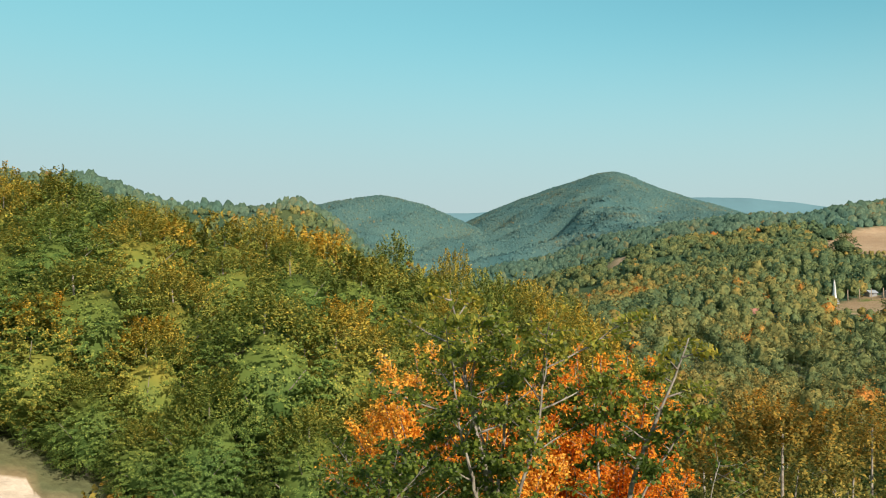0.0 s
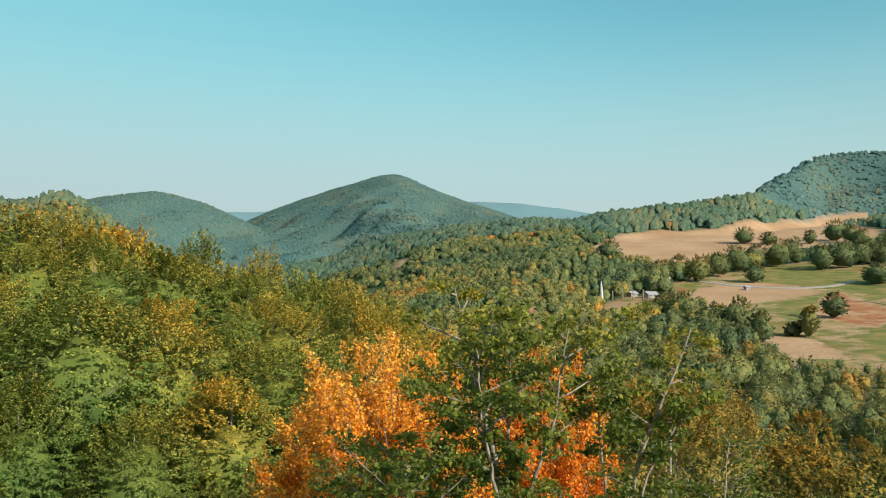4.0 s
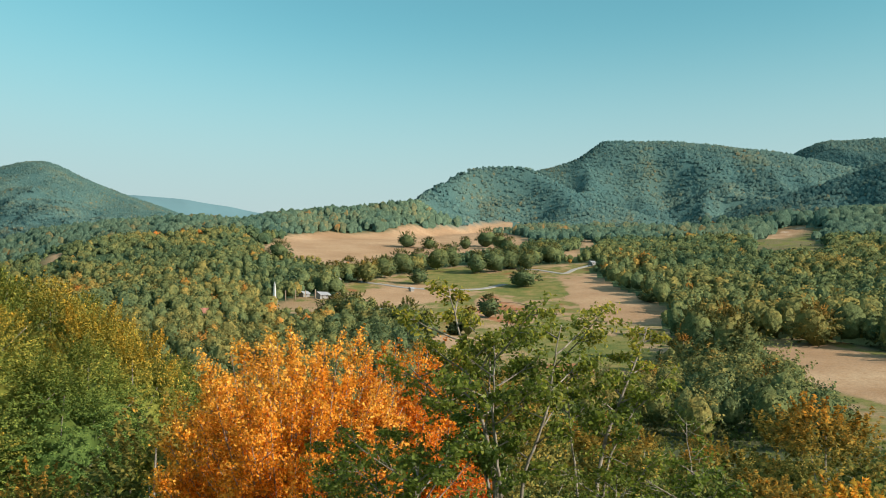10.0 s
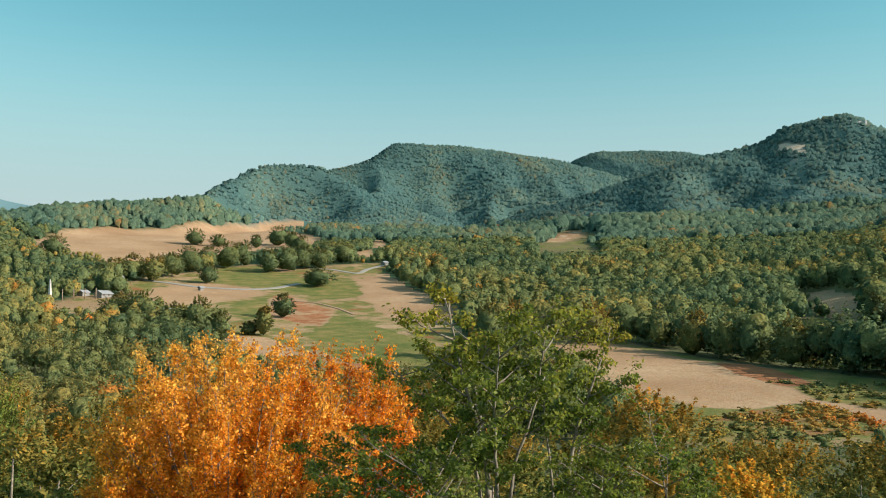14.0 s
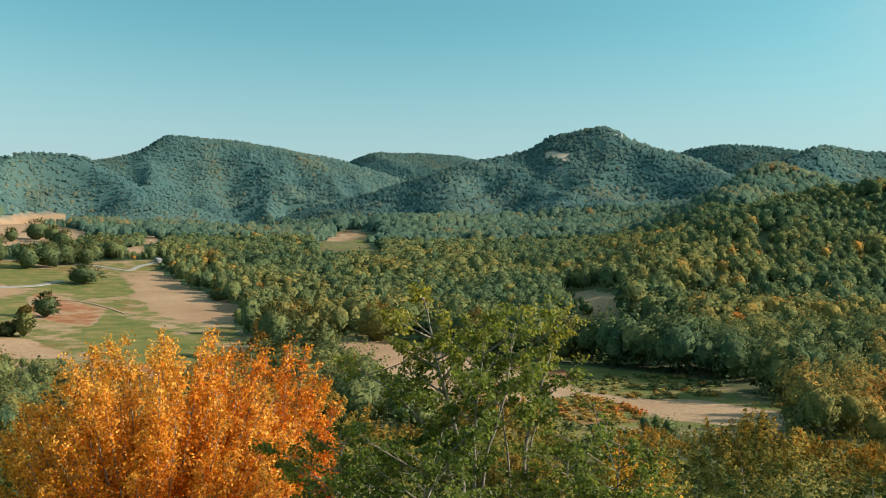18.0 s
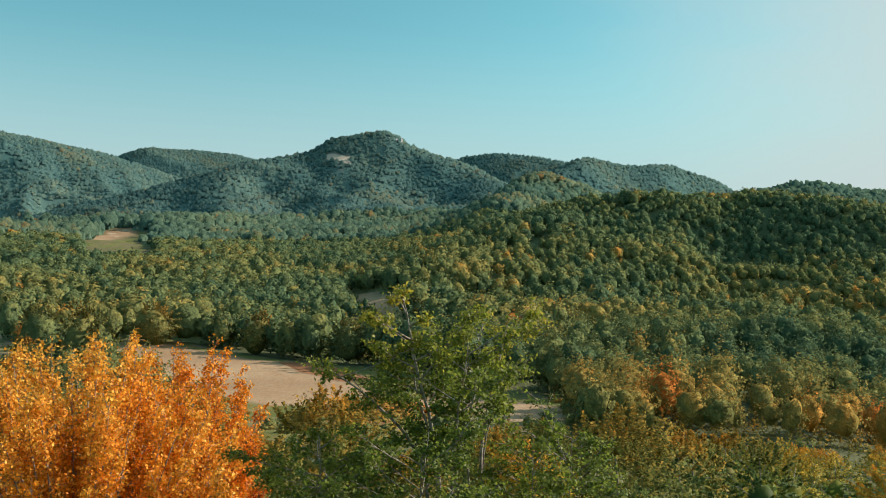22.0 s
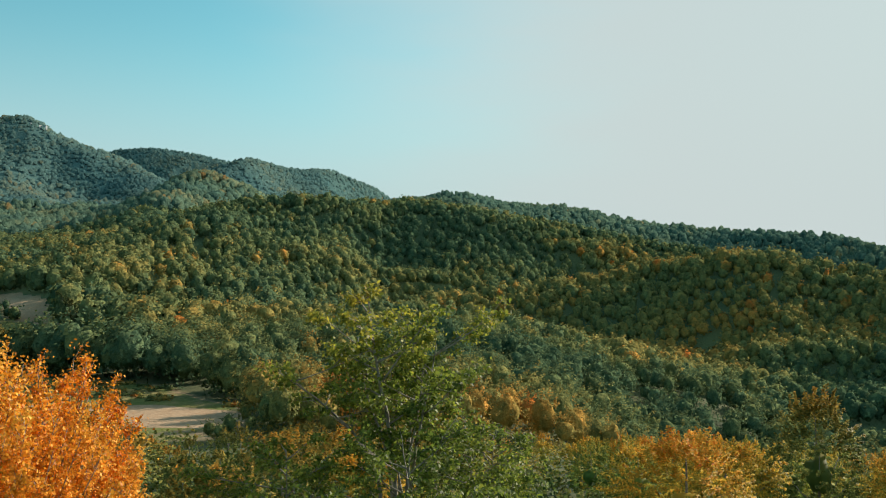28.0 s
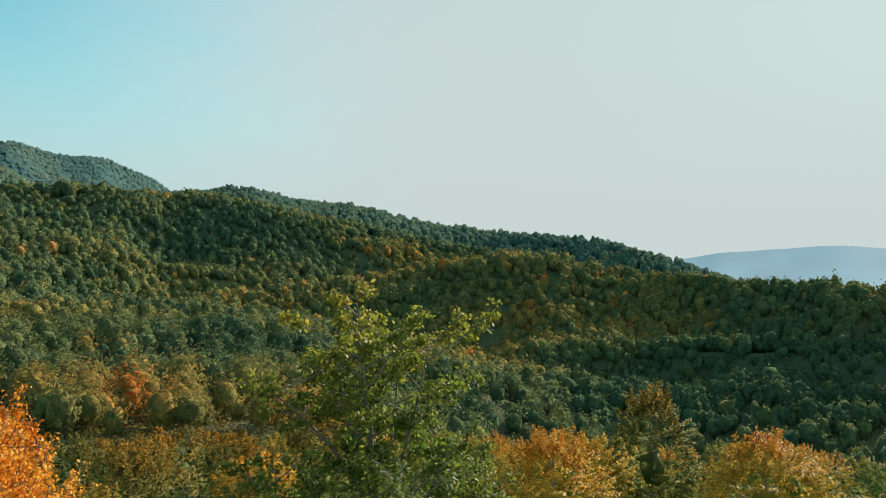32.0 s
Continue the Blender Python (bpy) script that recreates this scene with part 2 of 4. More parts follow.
# ridges: knots of bearing (degrees, clockwise from +y), distance, height of the crest; depth of the front and back slopes
RIDGES = [
    ([(-60, 70, 9), (-30, 76, 8.5), (-21, 80, 10), (-12, 82, 8), (-6, 78, 4.5), (0, 75, 2), (6, 70, -0.5), (14, 66, -8)], 45, 60),
    ([(-40, 900, 130), (-20, 900, 127), (-17, 900, 114), (-14, 900, 106), (-10, 900, 105), (-7.8, 900, 114), (-5.6, 900, 100), (-3, 900, 66), (0, 900, 40)], 250, 300),
    ([(-14, 2000, 200), (-5.8, 2000, 240), (-2.6, 2000, 256), (0.1, 2000, 238), (2.5, 2000, 208), (6, 2000, 150)], 600, 500),
    ([(-1.5, 2500, 120), (1, 2500, 195), (4.4, 2500, 272), (6.6, 2500, 308), (9.4, 2500, 350), (12.4, 2500, 384), (14.3, 2500, 356), (16.6, 2500, 315), (19.6, 2500, 268), (23, 2500, 222), (28, 2500, 140)], 1250, 700),
    ([(14, 820, 62), (20.5, 900, 80), (24.8, 1000, 105), (29.8, 1080, 129), (33.4, 1120, 138), (36, 1250, 184), (39.2, 1350, 224), (41, 1350, 224), (44.2, 1300, 185), (49, 1250, 140)], 170, 500),
    ([(28, 1700, 150), (33.7, 1700, 212), (38.3, 1750, 262), (41.9, 1800, 288), (44.8, 1850, 320), (46.9, 1900, 364), (50.6, 1900, 354), (54.1, 1900, 335), (57.3, 1900, 316), (61, 1900, 280), (66, 1900, 220)], 420, 600),
    ([(50, 2600, 340), (56.3, 2600, 410), (59.8, 2600, 465), (63.2, 2600, 462), (65.8, 2600, 446), (69, 2600, 415), (75, 2600, 340)], 600, 600),
    ([(55, 1380, 160), (59.1, 1390, 190), (63.4, 1390, 222), (66, 1440, 252), (69.1, 1470, 272), (70.8, 1480, 299), (73.8, 1480, 312), (75.8, 1470, 287), (79, 1440, 250), (81.4, 1390, 212), (86, 1350, 150)], 330, 500),
    ([(72, 1900, 290), (78, 1900, 325), (81.1, 1900, 337), (84.8, 1900, 322), (88.1, 1900, 290), (93, 1900, 220)], 350, 500),
    ([(77, 960, 90), (79.4, 990, 110), (81.7, 1090, 150), (83.6, 1190, 186), (85.5, 1270, 217), (86.9, 1310, 232), (89.1, 1390, 234), (92, 1490, 245), (94.4, 1590, 238), (96.3, 1640, 208), (98, 1640, 175), (102, 1640, 120)], 340, 400),
    ([(73, 570, 30), (77.4, 610, 52), (79.7, 640, 63), (82.4, 660, 75), (85.9, 690, 88), (92, 710, 93), (95.7, 735, 94), (101.2, 735, 86), (106.7, 742, 73), (112, 740, 60), (118, 700, 42)], 165, 260),
    ([(90, 500, -5), (93, 520, 0), (99.5, 560, 16), (104, 580, 20), (109, 600, 27), (113.5, 610, 37), (117.5, 600, 38), (122, 590, 32), (127, 570, 24), (133, 540, 16)], 190, 70),
    ([(92, 1090, 120), (97.2, 1090, 137), (99.6, 1085, 142), (103.2, 1085, 129), (107.5, 1080, 123), (112.6, 1080, 106), (118.4, 1030, 88), (122.7, 980, 76), (125.8, 930, 60), (129.6, 880, 37), (136, 850, 10)], 300, 400),
    ([(98, 330, -8), (104, 332, -12), (110, 335, -17), (114, 335, -22), (118, 335, -32), (121, 330, -48), (130, 330, -60), (170, 330, -60)], 75, 110),
    ([(108, 480, -30), (112, 470, -22), (118, 465, -16), (124, 460, -14), (130, 450, -12), (140, 440, -12), (170, 440, -12)], 58, 200),
    ([(110, 600, 30), (116.5, 580, 37), (123.8, 580, 29), (129.4, 540, 21), (134, 520, 18), (137.2, 500, 14), (145, 500, 10), (170, 500, 15)], 130, 300),
]


def height(x, y):
    r, az = np.hypot(x, y), np.degrees(np.arctan2(x, y))
    base = curve(r, [0, 15, 45, 100, 190, 320, 440, 640, 900, 1080, 1400, 5000], [0, 0, -5, -12, -12.5, -2.5, 11, 42, 80, 104, 95, 60])
    right = smooth(96, 132, az)
    base = base - right * 56 * smooth(70, 230, r) - right * 130 * smooth(420, 1200, r)
    base = base - 26 * smooth(84, 100, az) * smooth(390, 470, r) * (1 - smooth(660, 820, r))
    left = 1 - smooth(6, 22, az)
    base = base - left * 70 * smooth(300, 900, r)
    out, near_crest = base, np.zeros_like(r)
    for knots, front, back in RIDGES:
        a, d, z = zip(*knots)
        dist, crest = curve(az, a, d), curve(az, a, z)
        crest = crest - 5.0 * np.maximum(0, np.maximum(a[0] - az, az - a[-1])) * dist / 900
        off = r - dist
        s = np.clip(np.where(off < 0, -off / front, off / back), 0, 3)
        low = base - 8
        drop = np.minimum(1, 1.06 * (1 - np.exp(-1.4 * s**1.5)))
        rid = low + np.maximum(crest - low, 0) * (1 - drop)
        near_crest = np.where(rid > out, np.exp(-((s / 0.3) ** 2)), near_crest * np.exp(-((np.maximum(out - rid, 0) / 25) ** 2) * 0))
        out = np.maximum(out, rid)
    out = out - 9 * np.exp(-(((az - 72.5) / 6.5) ** 2) - ((r - 342) / 36) ** 2)
    wild = smooth(60, 250, r) * 1.2 + smooth(350, 1400, r) * 6
    gully = smooth(850, 1500, r) * 44 * (1 - near_crest)
    spur = 19 * smooth(400, 520, r) * (1 - smooth(760, 960, r)) * smooth(76, 88, az) * (1 - near_crest)
    return out + wild * rolling(x, y) - spur * np.abs(rolling(x * 2.6 + 90, y * 2.6, 3)) - gully * np.abs(rolling(x * 1.7 + 300, y * 1.7, 4))


def to_xy(az, r):
    return r * np.sin(np.radians(az)), r * np.cos(np.radians(az))


# open land: outline in bearings and distances, then how much hay, green grass, bare earth and pale soil it has
FIELDS = [
    ([(24.9, 805), (26.6, 870), (28.9, 910), (32.2, 949), (34.7, 1039), (38.7, 1192), (41.2, 1214), (39.7, 995), (41.9, 895), (41.7, 816), (38.9, 774), (35.7, 737), (32.0, 683), (29.1, 627), (28.1, 685), (25.7, 726)], (1, 0.24, 0.2, 0.3)),
    ([(43.7, 754), (45.3, 877), (45.5, 810), (44.1, 700)], (1, 0, 0.1, 0.1)),
    ([(28.7, 537), (31.3, 583), (34.5, 612), (37.4, 655), (39.5, 628), (42.5, 657), (46.0, 670), (45.7, 587), (48.0, 507), (50.4, 442), (49.3, 387), (51.1, 331), (49.7, 281), (45.7, 263), (40.7, 279), (36.5, 289), (33.9, 348), (32.7, 418), (30.4, 461)], (0.9, 0.55, 0.38, 0)),
    ([(30.5, 523), (33.7, 546), (36.7, 528), (37.4, 501), (34.3, 472), (31.1, 457)], (1, 0.05, 0.1, 0.3)),
    ([(43.6, 565), (45.7, 618), (46.3, 575), (48.0, 507), (50.4, 442), (49.3, 395), (46.8, 402), (44.6, 437), (43.8, 485)], (1, 0.0, 0.3, 0.05)),
    ([(39.0, 506), (41.9, 446), (40.7, 388), (39.3, 403), (37.4, 428), (37.9, 487)], (0.9, 0.1, 0.55, 0.05)),
    ([(35.1, 640), (37.7, 614), (40.2, 565), (43.0, 554), (43.8, 503), (41.5, 485), (38.7, 521), (35.8, 553)], (0.35, 0.95, 0.05, 0)),
    ([(35.7, 459), (37.5, 491), (37.9, 453), (36.3, 416)], (0.3, 0.95, 0, 0)),
    ([(34.1, 361), (36.8, 351), (38.7, 304), (35.5, 304)], (1, 0.1, 0.35, 0)),
    ([(40.4, 365), (42.0, 420), (45.4, 365), (48.1, 323), (47.5, 279), (43.1, 279), (41.2, 309)], (0.35, 0.95, 0.1, 0)),
    ([(41.3, 282), (43.9, 289), (44.6, 271), (43.2, 256), (41.4, 257)], (0.8, 0.0, 0.75, 0)),
    ([(25.3, 456), (27.1, 489), (28.9, 487), (30.0, 450), (27.6, 419), (25.4, 429)], (0.75, 0.45, 0.1, 0.1)),
    ([(29.9, 413), (31.4, 428), (31.7, 412), (30.3, 402)], (0.8, 0.2, 0, 0.6)),
    ([(52.5, 345), (58.5, 365), (67.5, 291), (74.3, 272), (78.8, 255), (83.0, 203), (82.4, 156), (78.3, 151), (74.7, 159), (70.1, 152), (64.8, 142), (59.4, 164), (56.7, 223), (53.2, 276)], (0.6, 0.58, 0.36, 0)),
    ([(53.6, 336), (58.4, 351), (62.2, 314), (66.7, 285), (68.3, 263), (70.9, 238), (72.8, 220), (77.2, 221), (80.9, 205), (82.9, 198), (82.6, 168), (78.3, 174), (75.1, 182), (73.4, 211), (70.8, 228), (67.5, 215), (63.9, 214), (60.5, 235), (55.4, 276)], (1, 0, 0.12, 0.05)),
    ([(67.8, 284), (71.6, 283), (74.3, 268), (78.7, 250), (77.9, 224), (74.6, 224), (71.2, 232), (68.7, 260)], (0.3, 0.95, 0.1, 0)),
    ([(65.2, 297), (67.3, 298), (69.5, 272), (70.7, 256), (69.0, 252), (66.5, 272)], (0.5, 0.1, 0.95, 0)),
    ([(65.2, 205), (69.7, 224), (72.7, 210), (73.8, 183), (70.3, 161), (65.1, 153), (62.1, 169)], (0.35, 0.8, 0.45, 0)),
    ([(70.6, 352), (75.8, 350), (75.8, 400), (70.8, 430)], (0.2, 0.55, 0.1, 0)),
    ([(54.9, 735), (58.6, 735), (59.2, 1000), (55.4, 890)], (0.2, 0.5, 0.1, 0)),
    ([(70.8, 507), (72.8, 490), (74.7, 461), (74.4, 415), (75.3, 395), (75.6, 382), (73.6, 397), (71.7, 429)], (1, 0, 0.25, 0.1)),
    ([(55.5, 888), (56.8, 1004), (58.8, 1029), (58.4, 979), (56.9, 882)], (1, 0, 0.1, 0.45)),
    ([(11.6, 934), (13.2, 794), (12.6, 766)], (1, 0, 0.1, 0.4)),
    ([(70.0, 1436), (71.6, 1412), (72.9, 1372), (71.2, 1352)], (0.6, 0, 0.1, 0.9)),
    ([(-32, 49), (-19.2, 49), (-19.0, 54.6), (-21.8, 56.4), (-24.2, 58.3), (-32, 58.5)], (0.8, 0.0, 0.0, 1)),
]


def cover(x, y):
    """How open the land is, and its hay, green grass, earth and pale soil, with ragged edges."""
    r = np.hypot(x, y)
    wob = np.clip(rolling(x * 6, y * 6, 6), -0.9, 0.9)
    out = [np.zeros_like(x) for _ in range(4)]
    clear = np.zeros_like(x)
    for outline, values in FIELDS:
        a, d = np.array(outline, float).T
        px, py = to_xy(a, d)
        soft = 0.006 * d.mean()
        pad = 4 * soft + 4
        at = np.nonzero((x > px.min() - pad) & (x < px.max() + pad) & (y > py.min() - pad) & (y < py.max() + pad))[0]
        if not len(at):
            continue
        u, v = x[at], y[at]
        near_edge, within = np.full(len(at), 1e9), np.zeros(len(at), bool)
        for x0, y0, x1, y1 in zip(px, py, np.roll(px, -1), np.roll(py, -1)):
            ex, ey = x1 - x0, y1 - y0
            f = np.clip(((u - x0) * ex + (v - y0) * ey) / (ex * ex + ey * ey + 1e-9), 0, 1)
            near_edge = np.minimum(near_edge, np.hypot(u - x0 - f * ex, v - y0 - f * ey))
            within ^= ((y0 > v) != (y1 > v)) & (u < ex * (v - y0) / (ey if ey else 1e-9) + x0)
        off = np.where(within, -near_edge, near_edge) + 1.6 * soft * wob[at]
        k = 1 - smooth(-soft, soft, off)
        clear[at] = np.maximum(clear[at], k)
        for o, w in zip(out, values):
            o[at] = o[at] * (1 - k) + w * k
    return clear, out


def build_ground():
    az = np.radians(np.concatenate([np.arange(-180, -34, 4.0), np.arange(-34, 146, 0.45), np.arange(146, 180, 4.0)]))
    r = np.concatenate([[0.5, 4, 8, 12, 16], np.geomspace(20, 165, 60), np.geomspace(167, 700, 205), np.geomspace(708, 1300, 62), np.geomspace(1310, 2800, 110), np.geomspace(2850, 4800, 20)])
    A, R = np.meshgrid(az, r)
    x, y = R * np.sin(A), R * np.cos(A)
    z = height(x, y)
    n, m = len(az), len(r)
    co = np.stack([x, y, z], -1).reshape(-1, 3)
    i, j = np.meshgrid(np.arange(n), np.arange(m - 1))
    k = (i + 1) % n
    quads = np.stack([j * n + i, (j + 1) * n + i, (j + 1) * n + k, j * n + k], -1).reshape(-1, 4)
    centre = len(co)
    co = np.vstack([co, [[0, 0, height(np.zeros(1), np.zeros(1))[0]]]])
    me = bpy.data.meshes.new("ground")
    fan = [(centre, q, (q + 1) % n) for q in range(n)]
    me.from_pydata(co.tolist(), [], quads[:, ::-1].tolist() + [f[::-1] for f in fan])
    _, (hay, green, earth, pale) = cover(co[:, 0], co[:, 1])
    far = np.hypot(co[:, 0], co[:, 1])
    # the first value masks the haze-coloured floor, rising from 1000 to 1200 m
    for name, v in (("far_haze", smooth(1000, 1200, far)), ("hay", hay), ("green", green), ("earth", earth), ("pale", pale)):
        me.attributes.new(name, "FLOAT", "POINT").data.foreach_set("value", v.astype(np.float32))
    me.polygons.foreach_set("use_smooth", np.ones(len(me.polygons), bool))
    for mat in (LAND, HILLWOOD, HAZY_MIDWOOD, HAZY_FARWOOD):
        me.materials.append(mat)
    open_land, _ = cover(co[:, 0], co[:, 1])
    me.attributes.new("autumn", "FLOAT", "POINT").data.foreach_set("value", (0.16 + 0.2 * smooth(800, 1200, far) + 0.2 * rolling(co[:, 0] * 5, co[:, 1] * 5, 4)).astype(np.float32))
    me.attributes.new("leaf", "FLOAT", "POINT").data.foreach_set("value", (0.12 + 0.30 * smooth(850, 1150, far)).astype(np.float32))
    corner = np.array([q[0] for q in quads[:, ::-1]])
    # the two farthest slots carry the haze in their leaf colour
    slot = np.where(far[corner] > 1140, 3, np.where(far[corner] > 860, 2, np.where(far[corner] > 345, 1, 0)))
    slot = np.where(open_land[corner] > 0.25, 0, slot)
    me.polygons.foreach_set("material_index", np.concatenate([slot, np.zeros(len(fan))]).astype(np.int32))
    return tagged(new("ground", me), "rolling autumn land of hay meadows and wooded hills", "ground", kind="structure")


build_ground()


# ---- trees ----
def leaf_mesh(name, where, size, facing, autumn, rng, mat, long=1.6, soft=None, loose=0.55):
    """One mesh of many small four-cornered leaves, each with its own turn, tint and season."""
    n = len(where)
    facing = facing + rng.normal(0, loose, (n, 3))
    facing /= np.linalg.norm(facing, axis=1, keepdims=True) + 1e-9
    side = np.cross(facing, rng.normal(size=(n, 3)))
    side /= np.linalg.norm(side, axis=1, keepdims=True) + 1e-9
    up = np.cross(facing, side)
    s = (np.asarray(size) * rng.uniform(0.65, 1.25, n))[:, None]
    a, b = side * s * 0.5, up * s * 0.5 * long
    bend = facing * s * 0.12
    co = np.stack([where - b, where + a + bend, where + b, where - a + bend], 1).reshape(-1, 3)
    me = bpy.data.meshes.new(name)
    me.vertices.add(4 * n), me.loops.add(4 * n), me.polygons.add(n)
    me.vertices.foreach_set("co", co.astype(np.float32).ravel())
    me.loops.foreach_set("vertex_index", np.arange(4 * n, dtype=np.int32))
    me.polygons.foreach_set("loop_start", np.arange(0, 4 * n, 4, dtype=np.int32))
    me.update(calc_edges=True)
    me.attributes.new("autumn", "FLOAT", "POINT").data.foreach_set("value", np.repeat(autumn, 4).astype(np.float32))
    me.attributes.new("leaf", "FLOAT", "POINT").data.foreach_set("value", np.repeat(rng.random(n), 4).astype(np.float32))
    me.materials.append(mat)
    if soft is not None:
        # leaves of one lobe share the light of the lobe's rounded surface
        bulge = soft / (np.linalg.norm(soft, axis=1, keepdims=True) + 1e-9) + 0.45 * facing
        bulge /= np.linalg.norm(bulge, axis=1, keepdims=True) + 1e-9
        me.polygons.foreach_set("use_smooth", np.ones(n, bool))
        me.normals_split_custom_set_from_vertices(np.repeat(bulge, 4, 0).astype(np.float32))
    return me


def tube(points, radii, sides=7):
    """Vertices and faces of a tapered, closed limb along points."""
    points, radii = np.asarray(points, float), np.asarray(radii, float)
    ahead = np.gradient(points, axis=0)
    ahead /= np.linalg.norm(ahead, axis=1, keepdims=True) + 1e-9
    u = np.cross(ahead, [0.31, 0.95, 0.05])
    u /= np.linalg.norm(u, axis=1, keepdims=True) + 1e-9
    v = np.cross(ahead, u)
    t = np.linspace(0, 2 * math.pi, sides, endpoint=False)
    ring = points[:, None] + radii[:, None, None] * (np.cos(t)[None, :, None] * u[:, None] + np.sin(t)[None, :, None] * v[:, None])
    faces = [(i * sides + j, i * sides + (j + 1) % sides, (i + 1) * sides + (j + 1) % sides, (i + 1) * sides + j) for i in range(len(points) - 1) for j in range(sides)]
    faces += [tuple(range(sides))[::-1], tuple(range((len(points) - 1) * sides, len(points) * sides))]
    return ring.reshape(-1, 3), faces


def mesh_of(name, pieces, mat):
    co, faces = [], []
    for c, f in pieces:
        at = sum(len(k) for k in co)
        co.append(c)
        faces += [tuple(i + at for i in q) for q in f]
    me = bpy.data.meshes.new(name)
    me.from_pydata(np.vstack(co).tolist(), [], faces)
    me.polygons.foreach_set("use_smooth", np.ones(len(me.polygons), bool))
    me.materials.append(mat)
    return me


def under(name, me, parent, label=""):
    ob = new(name, me)
    ob.parent = parent
    return tagged(ob, label)


def brushed(rng, n, radius, tall, lobes, each=36):
    """Leaf places, facings and soft outward directions over a lobed dome of flat sprays: level low down, upright at the top."""
    D = rng.normal(size=(lobes, 3))
    D /= np.linalg.norm(D, axis=1, keepdims=True)
    twigs = n // each
    d = rng.normal(size=(twigs, 3))
    d /= np.linalg.norm(d, axis=1, keepdims=True)
    d[:, 2] = np.where(d[:, 2] < -0.85, -d[:, 2], d[:, 2])
    near_lobe = np.exp(9.0 * (d @ D.T - 1))
    reach = 0.68 + 0.27 * near_lobe.max(1)
    start = d * (reach * rng.uniform(0.74, 1.0, twigs))[:, None] * [radius, radius, tall]
    steep = 0.12 + 1.25 * np.clip(d[:, 2], 0, 1) ** 1.3
    way = d * [1, 1, 0.25] + rng.normal(0, 0.24, (twigs, 3))
    way[:, 2] += steep
    way /= np.linalg.norm(way, axis=1, keepdims=True)
    side = np.cross(way, [0, 0, 1.0])
    side /= np.linalg.norm(side, axis=1, keepdims=True) + 1e-9
    plate = np.cross(side, way)
    span = rng.uniform(0.15, 0.32, twigs) * radius
    k = np.repeat(np.arange(twigs), each)
    s = rng.uniform(0, 1, len(k)) ** 0.8
    wide = rng.uniform(-1, 1, len(k)) * 0.34 * span[k] * (1.1 - s)
    thin = rng.normal(0, 0.05, len(k)) * span[k] - 0.22 * span[k] * s**2 * (1 - steep[k] / 1.4)
    out = start[k] + way[k] * (s * span[k])[:, None] + side[k] * wide[:, None] + plate[k] * thin[:, None]
    soft = (1.0 * d + 0.8 * (d - D[near_lobe.argmax(1)]))[k] + 0.35 * plate[k]
    return out, 0.55 * plate[k] + 0.9 * d[k], soft, out[:, 2] / tall


def wood_tree(seed, tall, radius, leaves, leaf, season, mat, spread=0.25, limbs=5, trunk=0.16, name="tree", lobes=34, core=0.0):
    """A broad-leaved tree: tapered trunk, limbs and a lobed crown that turns first at its top."""
    rng = np.random.default_rng(seed)
    root = new(name)
    crown_mid, crown_tall = tall * 0.50, tall * 0.53
    bend = rng.normal(0, 0.02 * tall, 2)
    line = [(bend[0] * s * s, bend[1] * s * s, tall * 0.85 * s - 0.6 * (s == 0)) for s in np.linspace(0, 1, 6)]
    under("trunk", mesh_of("trunk", [tube(line, np.linspace(trunk, trunk * 0.25, 6))], BARK), root)
    for k in range(limbs):
        a, s = 2 * math.pi * (k / limbs) + rng.normal(0, 0.3), rng.uniform(0.25, 0.6)
        base = np.array([bend[0] * s * s, bend[1] * s * s, tall * 0.85 * s])
        tip = base + [math.cos(a) * radius * 0.75, math.sin(a) * radius * 0.75, tall * rng.uniform(0.12, 0.3)]
        mid = (base + tip) / 2 + [0, 0, -0.04 * tall]
        under("limb", mesh_of("limb", [tube([base, mid, tip], [trunk * 0.45, trunk * 0.3, trunk * 0.1], 5)], BARK), root)
    where, face, soft, up = brushed(rng, leaves, radius, crown_tall, lobes)
    where = where + [bend[0] * 0.4, bend[1] * 0.4, crown_mid]
    turn = np.clip(season - 0.06 + spread * np.maximum(up, 0) ** 1.4 * 1.35 + 0.10 * rolling(where[:, 0] * 60, where[:, 1] * 60 + where[:, 2] * 60, 4) + rng.normal(0, 0.05, len(where)), 0, 1)
    tagged(under("crown", leaf_mesh("crown", where, leaf, face, turn, rng, mat, 1.8, soft), root), kind="stuff")
    if core:
        co, tri = crown_shape(rng, 2)
        shade = np.clip(season + spread * co[:, 2] - 0.1, 0, 1)
        body = crown_mesh("inner_foliage", co * [radius * core, radius * core, crown_tall * core] + [bend[0] * 0.4, bend[1] * 0.4, crown_mid - 0.06 * tall], tri, np.zeros((0, 4), int), co, shade, 0.25 + rng.random(len(co)) * 0.4, mat)
        under("inner_foliage", body, root)
    return root


def scatter(seed, az0, az1, r0, r1, spacing, on_grass=False):
    """Places of trees over a stretch of land, uneven, off the open fields."""
    rng = np.random.default_rng(seed)
    n = int(math.radians(az1 - az0) * (r1**2 - r0**2) / 2 / spacing**2)
    az, r = rng.uniform(az0, az1, n), np.sqrt(rng.uniform(r0**2, r1**2, n))
    x, y = to_xy(az, r)
    cell = np.stack([np.floor(x / spacing / 0.8), np.floor(y / spacing / 0.8)], 1)
    _, first = np.unique(cell, axis=0, return_index=True)
    x, y = x[first], y[first]
    clear, (hay, *_) = cover(x, y)
    keep = (clear > 0.5) & (hay < 0.6) if on_grass else clear < 0.4
    return x[keep], y[keep], rng


